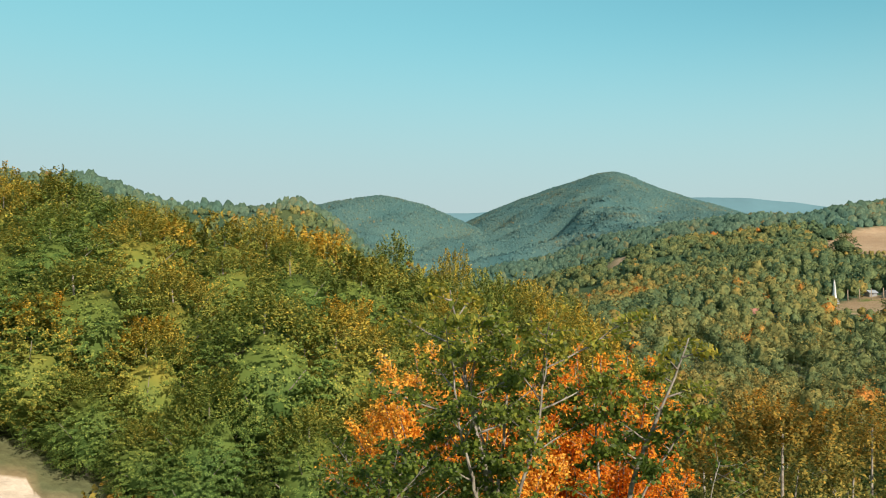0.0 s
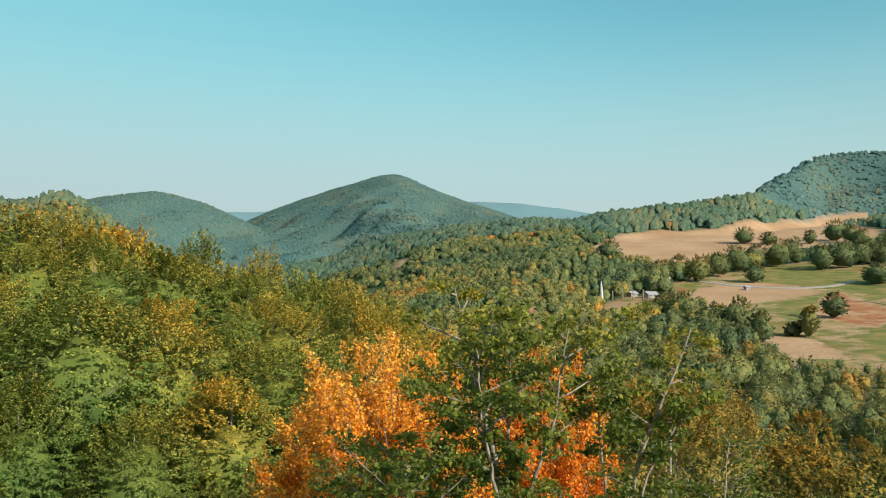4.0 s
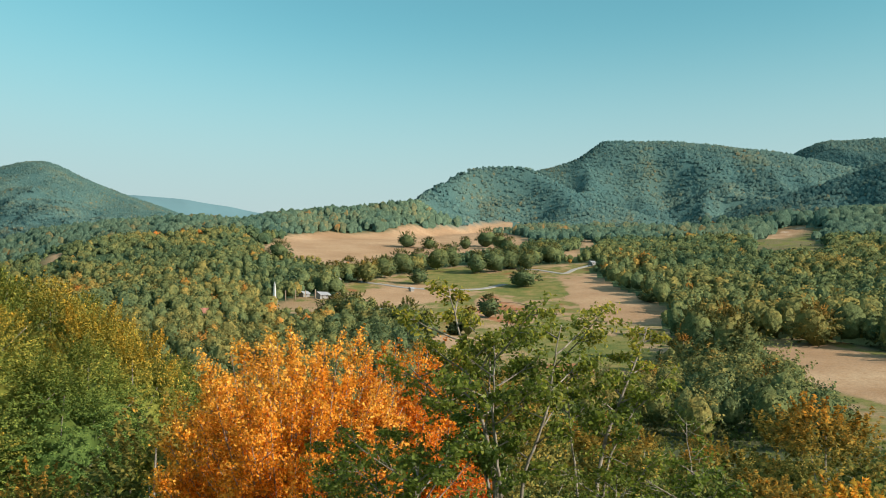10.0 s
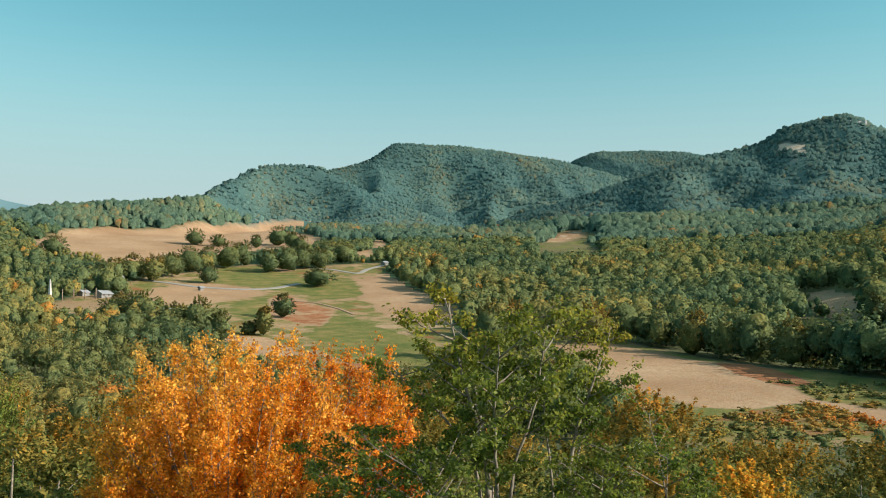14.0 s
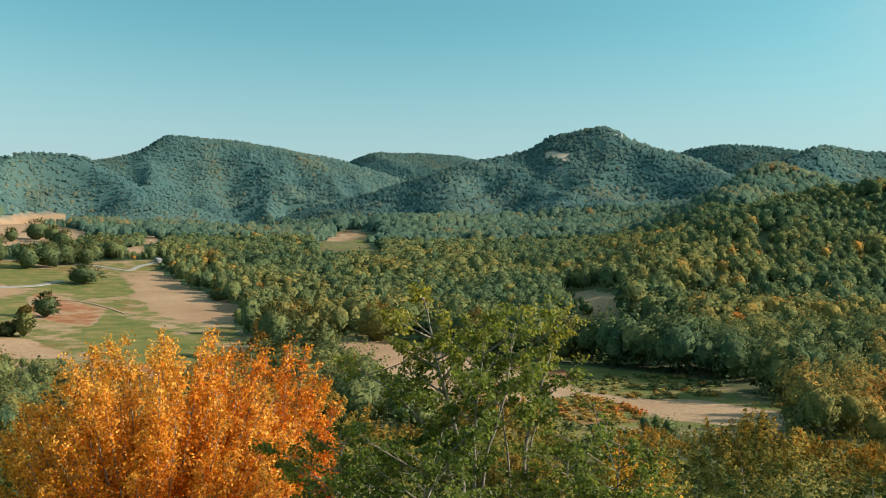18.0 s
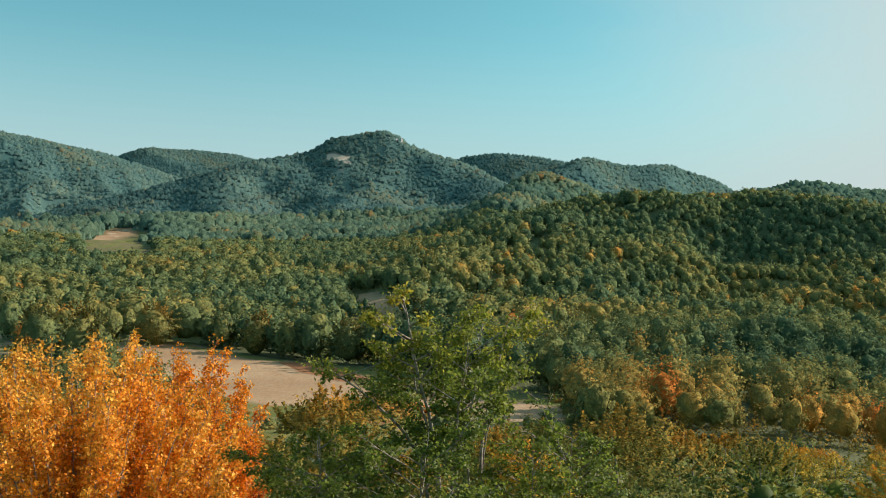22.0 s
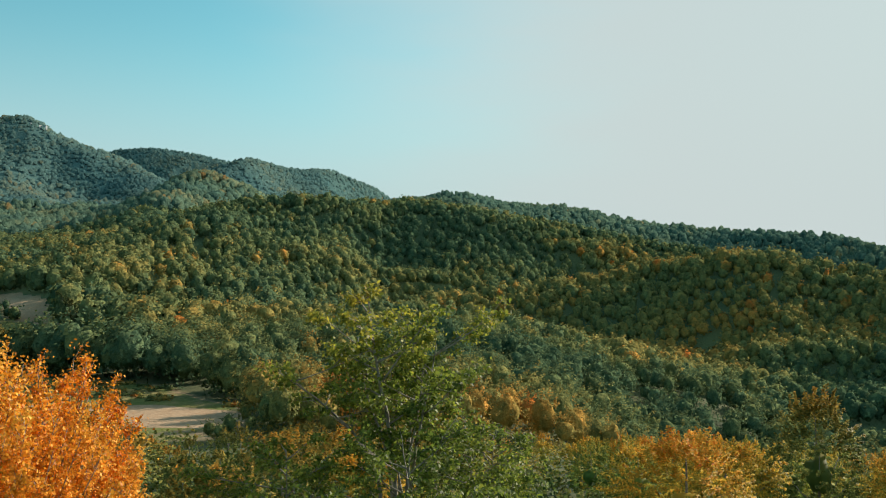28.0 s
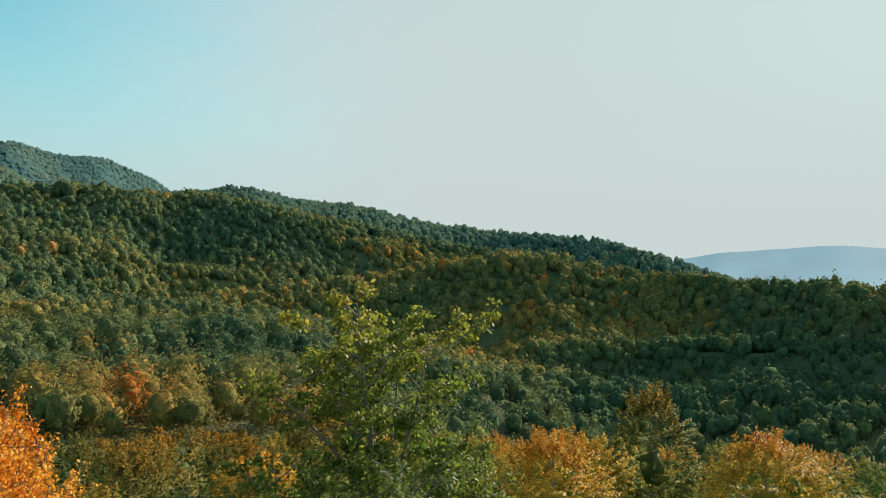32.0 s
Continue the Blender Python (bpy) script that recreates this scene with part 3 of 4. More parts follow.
def in_sight(x, y, top, slack):
    """True where the land between the knoll and a place does not stand before it."""
    r, az = np.hypot(x, y), np.arctan2(x, y)
    worst = np.full(len(x), -9.0)
    for s in np.linspace(0.12, 0.96, 14):
        xx, yy = x * s, y * s
        worst = np.maximum(worst, (height(xx, yy) - 9.5) / (r * s))
    return (top - 9.5) / r > worst - slack - 5.0 / r


def crown_shape(rng, level, bumps=20):
    """A lumpy rounded crown of unit size, flatter below: its corners and triangles."""
    bm = bmesh.new()
    bmesh.ops.create_icosphere(bm, subdivisions=level, radius=1.0)
    co = np.array([v.co for v in bm.verts])
    tri = np.array([[v.index for v in f.verts] for f in bm.faces])
    bm.free()
    d = rng.normal(size=(bumps, 3))
    d /= np.linalg.norm(d, axis=1, keepdims=True)
    lump = 13.0 if level < 3 else 30.0
    out = 0.62 + 0.42 * np.exp(lump * (co @ d.T - 1)).max(1) + rng.normal(0, 0.04, len(co))
    co = co * out[:, None]
    co[:, 2] = np.where(co[:, 2] < 0, co[:, 2] * 1.0, co[:, 2] * 1.05)
    return co, tri


def crown_mesh(name, co, tri, quads, normal, autumn, leaf, mat):
    """Solid crowns (triangles) and loose leaf sprays (four-cornered) as one mesh."""
    me = bpy.data.meshes.new(name)
    loops = np.concatenate([tri.ravel(), quads.ravel()]).astype(np.int32)
    starts = np.concatenate([np.arange(len(tri)) * 3, 3 * len(tri) + np.arange(len(quads)) * 4]).astype(np.int32)
    me.vertices.add(len(co)), me.loops.add(len(loops)), me.polygons.add(len(starts))
    me.vertices.foreach_set("co", co.astype(np.float32).ravel())
    me.loops.foreach_set("vertex_index", loops)
    me.polygons.foreach_set("loop_start", starts)
    me.update(calc_edges=True)
    me.attributes.new("autumn", "FLOAT", "POINT").data.foreach_set("value", autumn.astype(np.float32))
    me.attributes.new("leaf", "FLOAT", "POINT").data.foreach_set("value", leaf.astype(np.float32))
    me.polygons.foreach_set("use_smooth", np.ones(len(starts), bool))
    normal = normal / (np.linalg.norm(normal, axis=1, keepdims=True) + 1e-9)
    me.normals_split_custom_set_from_vertices(normal.astype(np.float32))
    me.materials.append(mat)
    return me


def sprays(rng, base, out, size, long=1.3):
    """Corners of leaf sprays at base, facing about outwards."""
    f = out + rng.normal(0, 0.45, out.shape)
    f /= np.linalg.norm(f, axis=-1, keepdims=True) + 1e-9
    side = np.cross(f, rng.normal(size=f.shape))
    side /= np.linalg.norm(side, axis=-1, keepdims=True) + 1e-9
    up = np.cross(f, side)
    a, b = side * size[..., None] * 0.5, up * size[..., None] * 0.5 * long
    return np.stack([base - b, base + a, base + b, base - a], -2)


def forest(name, label, seed, az0, az1, r0, r1, spacing, level, leaves, leaf, tall, radius, mat, season, streak, lift=0.46, deep=0.5, lie=0.0, on_grass=False):
    """A woodland: every tree has its own lumps, size and season and stands on the land; loose sprays break its outline."""
    x, y, rng = scatter(seed, az0, az1, r0, r1, spacing, on_grass)
    z = height(x, y)
    ok = in_sight(x, y, z + tall * 1.2, 0.004 if r0 >= 700 else 0.03)
    x, y, z = x[ok], y[ok], z[ok]
    n = len(x)
    size = rng.uniform(0.70, 1.25, n) * (0.82 + 0.33 * smooth(44, 54, np.degrees(np.arctan2(x, y))) - 0.15 * smooth(76, 90, np.degrees(np.arctan2(x, y))))
    edge = smooth(0.2, 0.7, cover(x * (1 - 22 / np.hypot(x, y)), y * (1 - 22 / np.hypot(x, y)))[0]) if r0 > 140 else 0
    ahead = np.zeros(n)
    for step in (0.04, 0.09, 0.14) if r0 > 140 else ():
        ahead = np.maximum(ahead, smooth(0.3, 0.7, cover(x * (1 + step), y * (1 + step))[0]))
    size = size * (1 - 0.5 * ahead)
    size = size * (1 + 0.20 * np.clip(rolling(x * 9, y * 9, 4), -1, 1) + 0.30 * edge)
    warm = np.clip(season + streak * rolling(x * 5, y * 5, 4) + rng.normal(0, 0.09, n) + 0.32 * (rng.random(n) > 0.955), 0, 1)
    bearing, far = np.degrees(np.arctan2(x, y)), np.hypot(x, y)
    turned = 0.46 * np.exp(-(((bearing - 113) / 11) ** 2) - ((far - 540) / 150) ** 2) - 0.10 * smooth(84, 96, bearing) * smooth(140, 200, far)
    warm = np.clip(warm + turned + 0.08 * (1 - smooth(18, 34, bearing)) * (1 - smooth(700, 1000, far)), 0, 1)
    shapes = [crown_shape(np.random.default_rng(seed * 9 + k), level, 20 if level < 3 else 46) for k in range(10)]
    tri = shapes[0][1]
    kinds = np.array([c for c, _ in shapes])
    which, spin, slim = rng.integers(0, 10, n), rng.uniform(0, 2 * math.pi, n), rng.uniform(0.78, 1.12, n)
    c, s = np.cos(spin)[:, None], np.sin(spin)[:, None]
    V = kinds[which]
    core = (0.16 if r0 < 100 else 0.60 if r0 < 340 else 0.72) if leaves else 1.0
    V = np.stack([V[..., 0] * c - V[..., 1] * s, V[..., 0] * s + V[..., 1] * c, V[..., 2]], -1)
    scale = np.stack([radius * size * slim, radius * size * slim, deep * tall * size * rng.uniform(0.85, 1.2, n)], -1)[:, None]
    foot = np.stack([x, y, z + lift * tall * size], -1)[:, None]
    m = V.shape[1]
    step = 12.0
    slope = np.stack([height(x - step, y) - height(x + step, y), height(x, y - step) - height(x, y + step), np.full(n, 2 * step)], -1)
    slope = lie * (slope / np.linalg.norm(slope, axis=1, keepdims=True))[:, None]
    co, nor = (V * scale * core + foot).reshape(-1, 3), (V + slope + [0, 0, 0.15]).reshape(-1, 3)
    aut = np.clip(warm[:, None] + 0.09 * V[..., 2] + rng.normal(0, 0.05, (n, m)), 0, 1).ravel()
    lea = rng.random((n, m)).ravel() * 0.7 + 0.15
    tris = (tri[None] + (np.arange(n) * m)[:, None, None]).reshape(-1, 3)
    quads = np.zeros((0, 4), int)
    if leaves:
        pick = rng.integers(0, m, (n, leaves))
        U = np.take_along_axis(V, pick[..., None], 1) * rng.uniform(0.74, 1.04, (n, leaves))[..., None] + rng.normal(0, 0.055, (n, leaves, 3))
        Q = sprays(rng, U * scale + foot, U + [0, 0, 0.2], leaf * size[:, None] * rng.uniform(0.6, 1.3, (n, leaves)))
        quads = np.arange(n * leaves * 4).reshape(-1, 4) + len(co)
        co = np.vstack([co, Q.reshape(-1, 3)])
        nor = np.vstack([nor, np.repeat((U + slope + [0, 0, 0.25]).reshape(-1, 3), 4, 0)])
        aut = np.concatenate([aut, np.repeat(np.clip(warm[:, None] + 0.11 * U[..., 2] + rng.normal(0, 0.06, (n, leaves)), 0, 1).ravel(), 4)])
        lea = np.concatenate([lea, np.repeat(rng.uniform(0.2, 0.8, n * leaves), 4)])
    return tagged(new(name, crown_mesh(name, co, tris, quads, nor, aut, lea, mat)), label, "forest", kind="stuff")


def hero_tree(name, seed, stems, reach, leaves, leaf, season, mat, lift=35, tier=0.34, sub=7, level=0.5, loose=1.3):
    """A tree built limb by limb: each stem (points up from the ground, thickness) carries side branches whose length
    follows reach(height), twigs on those, and flat sprays of leaves on the twigs."""
    rng = np.random.default_rng(seed)
    root = new(name)
    twigs, where, face = [], [], []
    for line, thick in stems:
        line = np.array(line, float)
        t = np.linspace(0, len(line) - 1, 6 * len(line))
        pts = np.stack([curve(t, np.arange(len(line)), line[:, k]) for k in range(3)], 1)
        pts[:, :2] += np.cumsum(rng.normal(0, 0.012, (len(pts), 2)), 0)
        under("trunk", mesh_of("trunk", [tube(pts, np.linspace(thick, 0.008, len(pts)), 8)], BARK), root)
        z, turn = pts[0, 2], rng.uniform(0, 6.28)
        while z < pts[-1, 2] - 0.05:
            z += tier * rng.uniform(0.25, 0.55)
            far = reach(z) * rng.uniform(0.38, 1.18)
            turn += 2.4 + rng.normal(0, 0.35)
            if far < 0.12 or z >= pts[-1, 2]:
                continue
            at = np.array([np.interp(z, pts[:, 2], pts[:, k]) for k in range(3)])
            rise = math.radians(lift + rng.normal(0, 9))
            d = np.array([math.cos(turn) * math.cos(rise), math.sin(turn) * math.cos(rise), math.sin(rise)])
            s = np.linspace(0, 1, 6)[:, None]
            limb = at + d * far * s + np.array([0, 0, 0.10 * far]) * s**2 + np.cumsum(rng.normal(0, 0.018 * far, (6, 3)), 0) * s
            under("limb", mesh_of("limb", [tube(limb, np.linspace(thick * 0.22 + 0.004, 0.004, 6), 5)], BARK), root)
            for k in range(max(3, int(sub * far / 1.2) + 2)):
                f = rng.uniform(0.25, 1.0)
                start = np.array([np.interp(f, s[:, 0], limb[:, j]) for j in range(3)])
                side = turn + rng.choice([-1, 1]) * rng.uniform(0.3, 1.1)
                up = math.radians(lift * 0.6 + rng.normal(0, 16))
                e = np.array([math.cos(side) * math.cos(up), math.sin(side) * math.cos(up), math.sin(up)])
                long = far * rng.uniform(0.18, 0.42) * (1.15 - 0.5 * f) + 0.10
                twigs.append(tube([start, start + e * long * 0.5, start + e * long + [0, 0, 0.03]], [0.006, 0.004, 0.002], 3))
                m = rng.integers(leaves // 2, leaves)
                q = rng.uniform(0.15, 1.0, m)[:, None] ** 0.5 * 1.08
                where.append(start + e * long * q + rng.normal(0, 1, (m, 3)) * [leaf * loose, leaf * loose, leaf * 0.7 * loose])
                face.append(np.tile([0, 0, level], (m, 1)) + 0.5 * e)
    tagged(under("twig", mesh_of("twig", twigs, BARK), root), kind="stuff")
    where, face = np.vstack(where), np.vstack(face)
    n = len(where)
    hi = (where[:, 2] - where[:, 2].min()) / (np.ptp(where[:, 2]) + 1e-6)
    clump = rolling(where[:, 0] * 260, where[:, 1] * 260 + where[:, 2] * 200, 4)
    tagged(under("crown", leaf_mesh("crown", where, leaf, face, np.clip(season(hi) + 0.10 * clump + rng.normal(0, 0.05, n), 0, 1), rng, mat, 1.7), root), kind="stuff")
    return root


def broom_tree(name, seed, foot, middle, radii, shoots, leaf, season, mat, low=-0.15, each=26):
    """A tree of many rising shoots: trunk, branches fanning to a dome, short twigs along each and leaves on the twigs, so that every tip stands out."""
    rng = np.random.default_rng(seed)
    root = new(name)
    foot, middle, radii = np.array(foot, float), np.array(middle, float), np.array(radii, float)
    fork = foot + (middle - foot) * 0.45
    under("trunk", mesh_of("trunk", [tube([foot - [0, 0, 0.3], foot + (fork - foot) * 0.5, fork, middle], [0.17, 0.15, 0.12, 0.04], 9)], BARK), root)
    twigs, where, face = [], [], []
    for k in range(shoots):
        up = low + (1 - low) * (k + 0.5) / shoots
        turn = 2.399963 * k + rng.normal(0, 0.15)
        d = np.array([math.cos(turn) * math.sqrt(max(0, 1 - up * up)), math.sin(turn) * math.sqrt(max(0, 1 - up * up)), up])
        tip = middle + d * radii * rng.uniform(0.84, 1.04)
        base = fork + (middle - fork) * rng.uniform(0, 0.5)
        bow = base + (tip - base) * 0.5 + d * [0.35, 0.35, 0] * radii * 0.4 - [0, 0, 0.05 * radii[2]]
        s = np.linspace(0, 1, 9)[:, None]
        line = (1 - s) ** 2 * base + 2 * s * (1 - s) * bow + s**2 * tip + np.cumsum(rng.normal(0, 0.025, (9, 3)), 0) * s
        under("branch", mesh_of("branch", [tube(line, np.linspace(0.045, 0.005, 9), 5)], BARK), root)
        ahead = np.gradient(line, axis=0)
        for f in np.sort(rng.uniform(0.34, 1.0, 34)):
            at = np.array([np.interp(f, s[:, 0], line[:, j]) for j in range(3)])
            a = np.array([np.interp(f, s[:, 0], ahead[:, j]) for j in range(3)])
            a /= np.linalg.norm(a)
            e = a + rng.normal(0, 0.75, 3) + [0, 0, 0.15]
            e /= np.linalg.norm(e)
            long = rng.uniform(0.28, 0.66) * (1.25 - 0.7 * f)
            twigs.append(tube([at, at + e * long * 0.5, at + e * long], [0.007, 0.005, 0.002], 3))
            m = rng.integers(each // 2, each)
            q = rng.uniform(0.05, 1.05, m)[:, None]
            where.append(at + e * long * q + rng.normal(0, 0.06, (m, 3)))
            face.append(rng.normal(0, 0.8, (m, 3)) + [0, 0, 0.3])
    tagged(under("twig", mesh_of("twig", twigs, BARK), root), kind="stuff")
    where, face = np.vstack(where), np.vstack(face)
    hi = np.clip((where[:, 2] - middle[2]) / radii[2], -1, 1)
    clump = rolling(where[:, 0] * 200, where[:, 1] * 200 + where[:, 2] * 160, 4)
    tagged(under("crown", leaf_mesh("crown", where, leaf, face, np.clip(season + 0.16 * hi + 0.16 * clump + rng.normal(0, 0.07, len(where)), 0, 1), rng, mat, 1.5), root), kind="stuff")
    return root


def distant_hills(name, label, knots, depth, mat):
    """Hills beyond the mountains: a plain far backdrop, its blue colour standing in for haze."""
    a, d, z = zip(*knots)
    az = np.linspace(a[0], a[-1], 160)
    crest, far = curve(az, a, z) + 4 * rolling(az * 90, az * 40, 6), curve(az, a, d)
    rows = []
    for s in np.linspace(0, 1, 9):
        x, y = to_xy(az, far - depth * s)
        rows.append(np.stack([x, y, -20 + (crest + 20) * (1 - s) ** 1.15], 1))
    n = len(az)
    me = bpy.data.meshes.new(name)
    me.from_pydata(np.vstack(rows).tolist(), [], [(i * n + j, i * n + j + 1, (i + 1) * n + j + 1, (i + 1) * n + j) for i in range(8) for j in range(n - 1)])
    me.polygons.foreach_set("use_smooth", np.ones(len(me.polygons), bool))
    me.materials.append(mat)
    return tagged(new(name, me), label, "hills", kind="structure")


# both blues are the haze over far hills, mixed into the base colour
HAZY_BLUEHILL = plain("hazy_distant_blue_hills", (0.115, 0.22, 0.25), 0.95, 0.004, 0.12)
HAZY_PALEHILL = plain("hazy_pale_blue_hills", (0.36, 0.56, 0.66), 0.95, 0.004, 0.10)
distant_hills("backdrop", "distant hills beyond the valley, haze painted in blue", [(-14, 3500, 330), (2, 3500, 385), (4.4, 3500, 392), (10, 3500, 412), (17, 3500, 435), (19.7, 3500, 430), (22.9, 3500, 410), (24.9, 3500, 385), (32, 3500, 310)], 900, HAZY_BLUEHILL)
distant_hills("backdrop", "distant hills on the skyline, haze painted in pale blue", [(112, 3480, 120), (126, 3480, 172), (128.5, 3480, 200), (130.8, 3480, 220), (134.3, 3480, 225), (136.8, 3480, 233), (139.4, 3480, 221), (150, 3480, 200), (175, 3480, 240)], 800, HAZY_PALEHILL)

forest("slope_woodland", "mixed green and russet woodland on the near slopes", 11, 4, 142, 148, 225, 6.2, 2, 700, 0.34, 12.5, 4.9, HILLWOOD, 0.27, 0.26, 0.40, 0.44, 0.05)
forest("slope_woodland", "mixed green and russet woodland on the middle slopes", 18, 4, 142, 225, 345, 6.0, 2, 320, 0.50, 12.5, 5.0, HILLWOOD, 0.25, 0.24, 0.40, 0.45, 0.1)
forest("valley_forest", "green autumn forest over the valley floor and lower hills", 12, 0, 142, 345, 700, 5.6, 2, 70, 0.85, 12, 4.9, HILLWOOD, 0.23, 0.24, 0.40, 0.46, 0.2)
forest("valley_forest", "green autumn forest closing the gaps on the eastern slopes", 19, 84, 142, 390, 740, 7.2, 2, 40, 0.9, 11.5, 4.7, HILLWOOD, 0.23, 0.24, 0.36, 0.46, 0.2)
forest("hill_forest", "dark green forest on the middle hills", 13, -30, 140, 700, 860, 6.6, 2, 22, 1.3, 12.5, 5.6, HILLWOOD, 0.18, 0.18, 0.25, 0.42, 1.1)
# the next two forests stand far off, with haze painted into their leaves
forest("upper_hill_forest", "dark green forest high on the middle hills, tinted with haze", 16, -30, 140, 860, 1150, 6.6, 2, 0, 3.0, 13, 4.8, HAZY_MIDWOOD, 0.30, 0.24, 0.30, 0.46, 1.4)
forest("mountain_forest", "forest on the mountains, blue-green with painted haze", 14, -28, 140, 1150, 2750, 5.6, 1, 0, 5, 8, 3.7, HAZY_FARWOOD, 0.40, 0.25, 0.16, 0.46, 3.0)
forest("undergrowth", "low shrubs and saplings covering the near slopes", 15, -36, 142, 30, 178, 4.0, 1, 150, 0.21, 2.6, 2.0, OLIVE, 0.30, 0.2, 0.4, 0.5, 0.2)
forest("meadow_shrubs", "low russet and green shrubs on the rough meadow", 17, 46, 90, 110, 260, 3.4, 1, 90, 0.32, 1.5, 1.9, HILLWOOD, 0.56, 0.3, 0.2, 0.5, 0.3, True)

# ---- woods near the knoll: trees one by one ----
WOOD = [wood_tree(100 + k, 15.5, 6.0, 32000, 0.12, s, BEECH, 0.32, 5, 0.22, "beech_tree", 16, 0.62) for k, s in enumerate((0.08, 0.16, 0.30, 0.12, 0.36, 0.22))]
BACK = [wood_tree(150 + k, 14.5, 5.4, 9000, 0.20, s, BEECH, 0.36, 5, 0.22, "beech_tree", 16, 0.66) for k, s in enumerate((0.18, 0.26, 0.14, 0.32))]
SLOPE = [wood_tree(200 + k, 9.0, 3.6, 6200, 0.16, s, OLIVE, 0.26, 4, 0.14, "slope_tree", 18, 0.34) for k, s in enumerate((0.14, 0.22, 0.30, 0.10, 0.40, 0.18))]
EDGE = [wood_tree(220 + k, 9.0, 3.4, 8000, 0.115, s, OLIVE, 0.26, 4, 0.12, "slope_tree", 22, 0.3) for k, s in enumerate((0.20, 0.30, 0.36, 0.16))]
GOLD = [wood_tree(240 + k, 9.0, 3.8, 6800, 0.135, s, BEECH, 0.16, 4, 0.13, "slope_tree", 20, 0.34) for k, s in enumerate((0.46, 0.60, 0.22, 0.58, 0.16, 0.36))]
near = np.random.default_rng(77)


def plant(kinds, seed, az0, az1, r0, r1, step, tallest, label, group, size=(0.85, 1.15), crest=None):
    x, y, rng = scatter(seed, az0, az1, r0, r1, step)
    z = height(x, y)
    ok = in_sight(x, y, z + tallest, 0.03)
    for x, y, z in zip(x[ok], y[ok], z[ok]):
        k = near.uniform(*size)
        if math.degrees(math.atan2(x, y)) < -15.5 and math.hypot(x, y) < 57:
            continue
        if crest:
            u, v = x - crest[2][0], y - crest[2][1]
            k = min(k, (9.5 + math.hypot(u, v) * float(np.interp(math.degrees(math.atan2(u, v)), *crest[:2])) * near.uniform(0.94, 1.0) - z) / (tallest * 1.06))
            if k < 0.4:
                continue
        t = copy_thing(kinds[near.integers(0, len(kinds))], pose(x, y, z - 0.15, 0, 0, near.uniform(0, 360)))
        t.scale = (k, k, k * near.uniform(0.92, 1.08))
        tagged(t, label, "tree", group)


# the wood's treetops keep to one line that falls towards the valley
TOPS = ((-40, -24.6, -21.9, -19.5, -17.2, -14.2, -11.9, -10.2, -4.5, 0.5, 5.5, 8.7, 10.8, 20), (0.126, 0.126, 0.138, 0.137, 0.119, 0.114, 0.1225, 0.102, 0.0815, 0.064, 0.055, 0.037, 0.018, 0.0), (0, 0))
UNDER_TOPS = (TOPS[0], tuple(v - 0.06 for v in TOPS[1]), (0, 0))
LOW_TOPS = ((5, 18, 30, 40, 52, 70, 84, 95), (-0.03, -0.04, -0.055, -0.09, -0.128, -0.132, -0.120, -0.138), (-12, 5))
RAVINE_TOPS = ((80, 95, 113, 131, 150), (-0.138, -0.136, -0.140, -0.146, -0.146), (-13, 16))
# bearing, distance, height of the treetop over the eye's datum, crown radius
WOOD_PLACES = [
    (-27.1, 60, 12.9, 5.0), (-22.9, 60, 10.4, 3.8), (-20.3, 63, 13.4, 5.2), (-14.6, 66, 12.6, 4.2), (-9.5, 60, 11.6, 5.6), (-4.9, 62, 10.2, 4.6), (-1.7, 66, 9.0, 4.0), (-16.4, 60, 9.0, 3.6),
    (-25.4, 72, 15.6, 4.5), (-21.9, 74, 16.8, 4.6), (-17.2, 76, 17.0, 4.8), (-11.9, 74, 14.7, 4.6), (-7.8, 78, 15.0, 4.6), (-3.5, 80, 14.4, 4.5), (0.8, 82, 13.6, 4.5),
    (-24.4, 86, 21.4, 4.8), (-20.8, 84, 21.3, 5.0), (-17.7, 88, 20.3, 5.0), (-15.0, 90, 19.2, 4.6), (-9.2, 92, 18.3, 4.8), (-5.3, 94, 17.4, 5.0), (-1.7, 96, 16.2, 5.0), (1.9, 96, 15.2, 5.0),
    (5.1, 88, 14.0, 4.8), (7.4, 80, 11.6, 4.4), (9.2, 74, 10.0, 4.2), (11.1, 70, 8.0, 3.8), (2.4, 60, 8.0, 4.6), (5.6, 58, 6.2, 4.0), (8.0, 64, 7.2, 3.8), (8.7, 84, 11.0, 4.0), (10.8, 80, 8.6, 4.0), (13.5, 74, 6.6, 4.0),
    (-12.6, 55, 5.4, 3.6), (-6.6, 53, 4.4, 3.4), (-1.0, 56, 5.4, 4.0), (-19.5, 58, 6.0, 3.0), (2.5, 70, 10.5, 4.4),
]
for az, r, top, wide in WOOD_PLACES:
    x, y = to_xy(az, r)
    ground = float(height(np.array([x]), np.array([y]))[0]) - 0.4
    t = copy_thing(WOOD[near.integers(0, len(WOOD))], pose(x, y, ground, 0, 0, near.uniform(0, 360)))
    t.scale = (wide / 5.5, wide / 5.5, (top - ground) / 15.5)
    tagged(t, "tall green beech tree with an ochre top in the wood", "tree", "trees of the near wood")
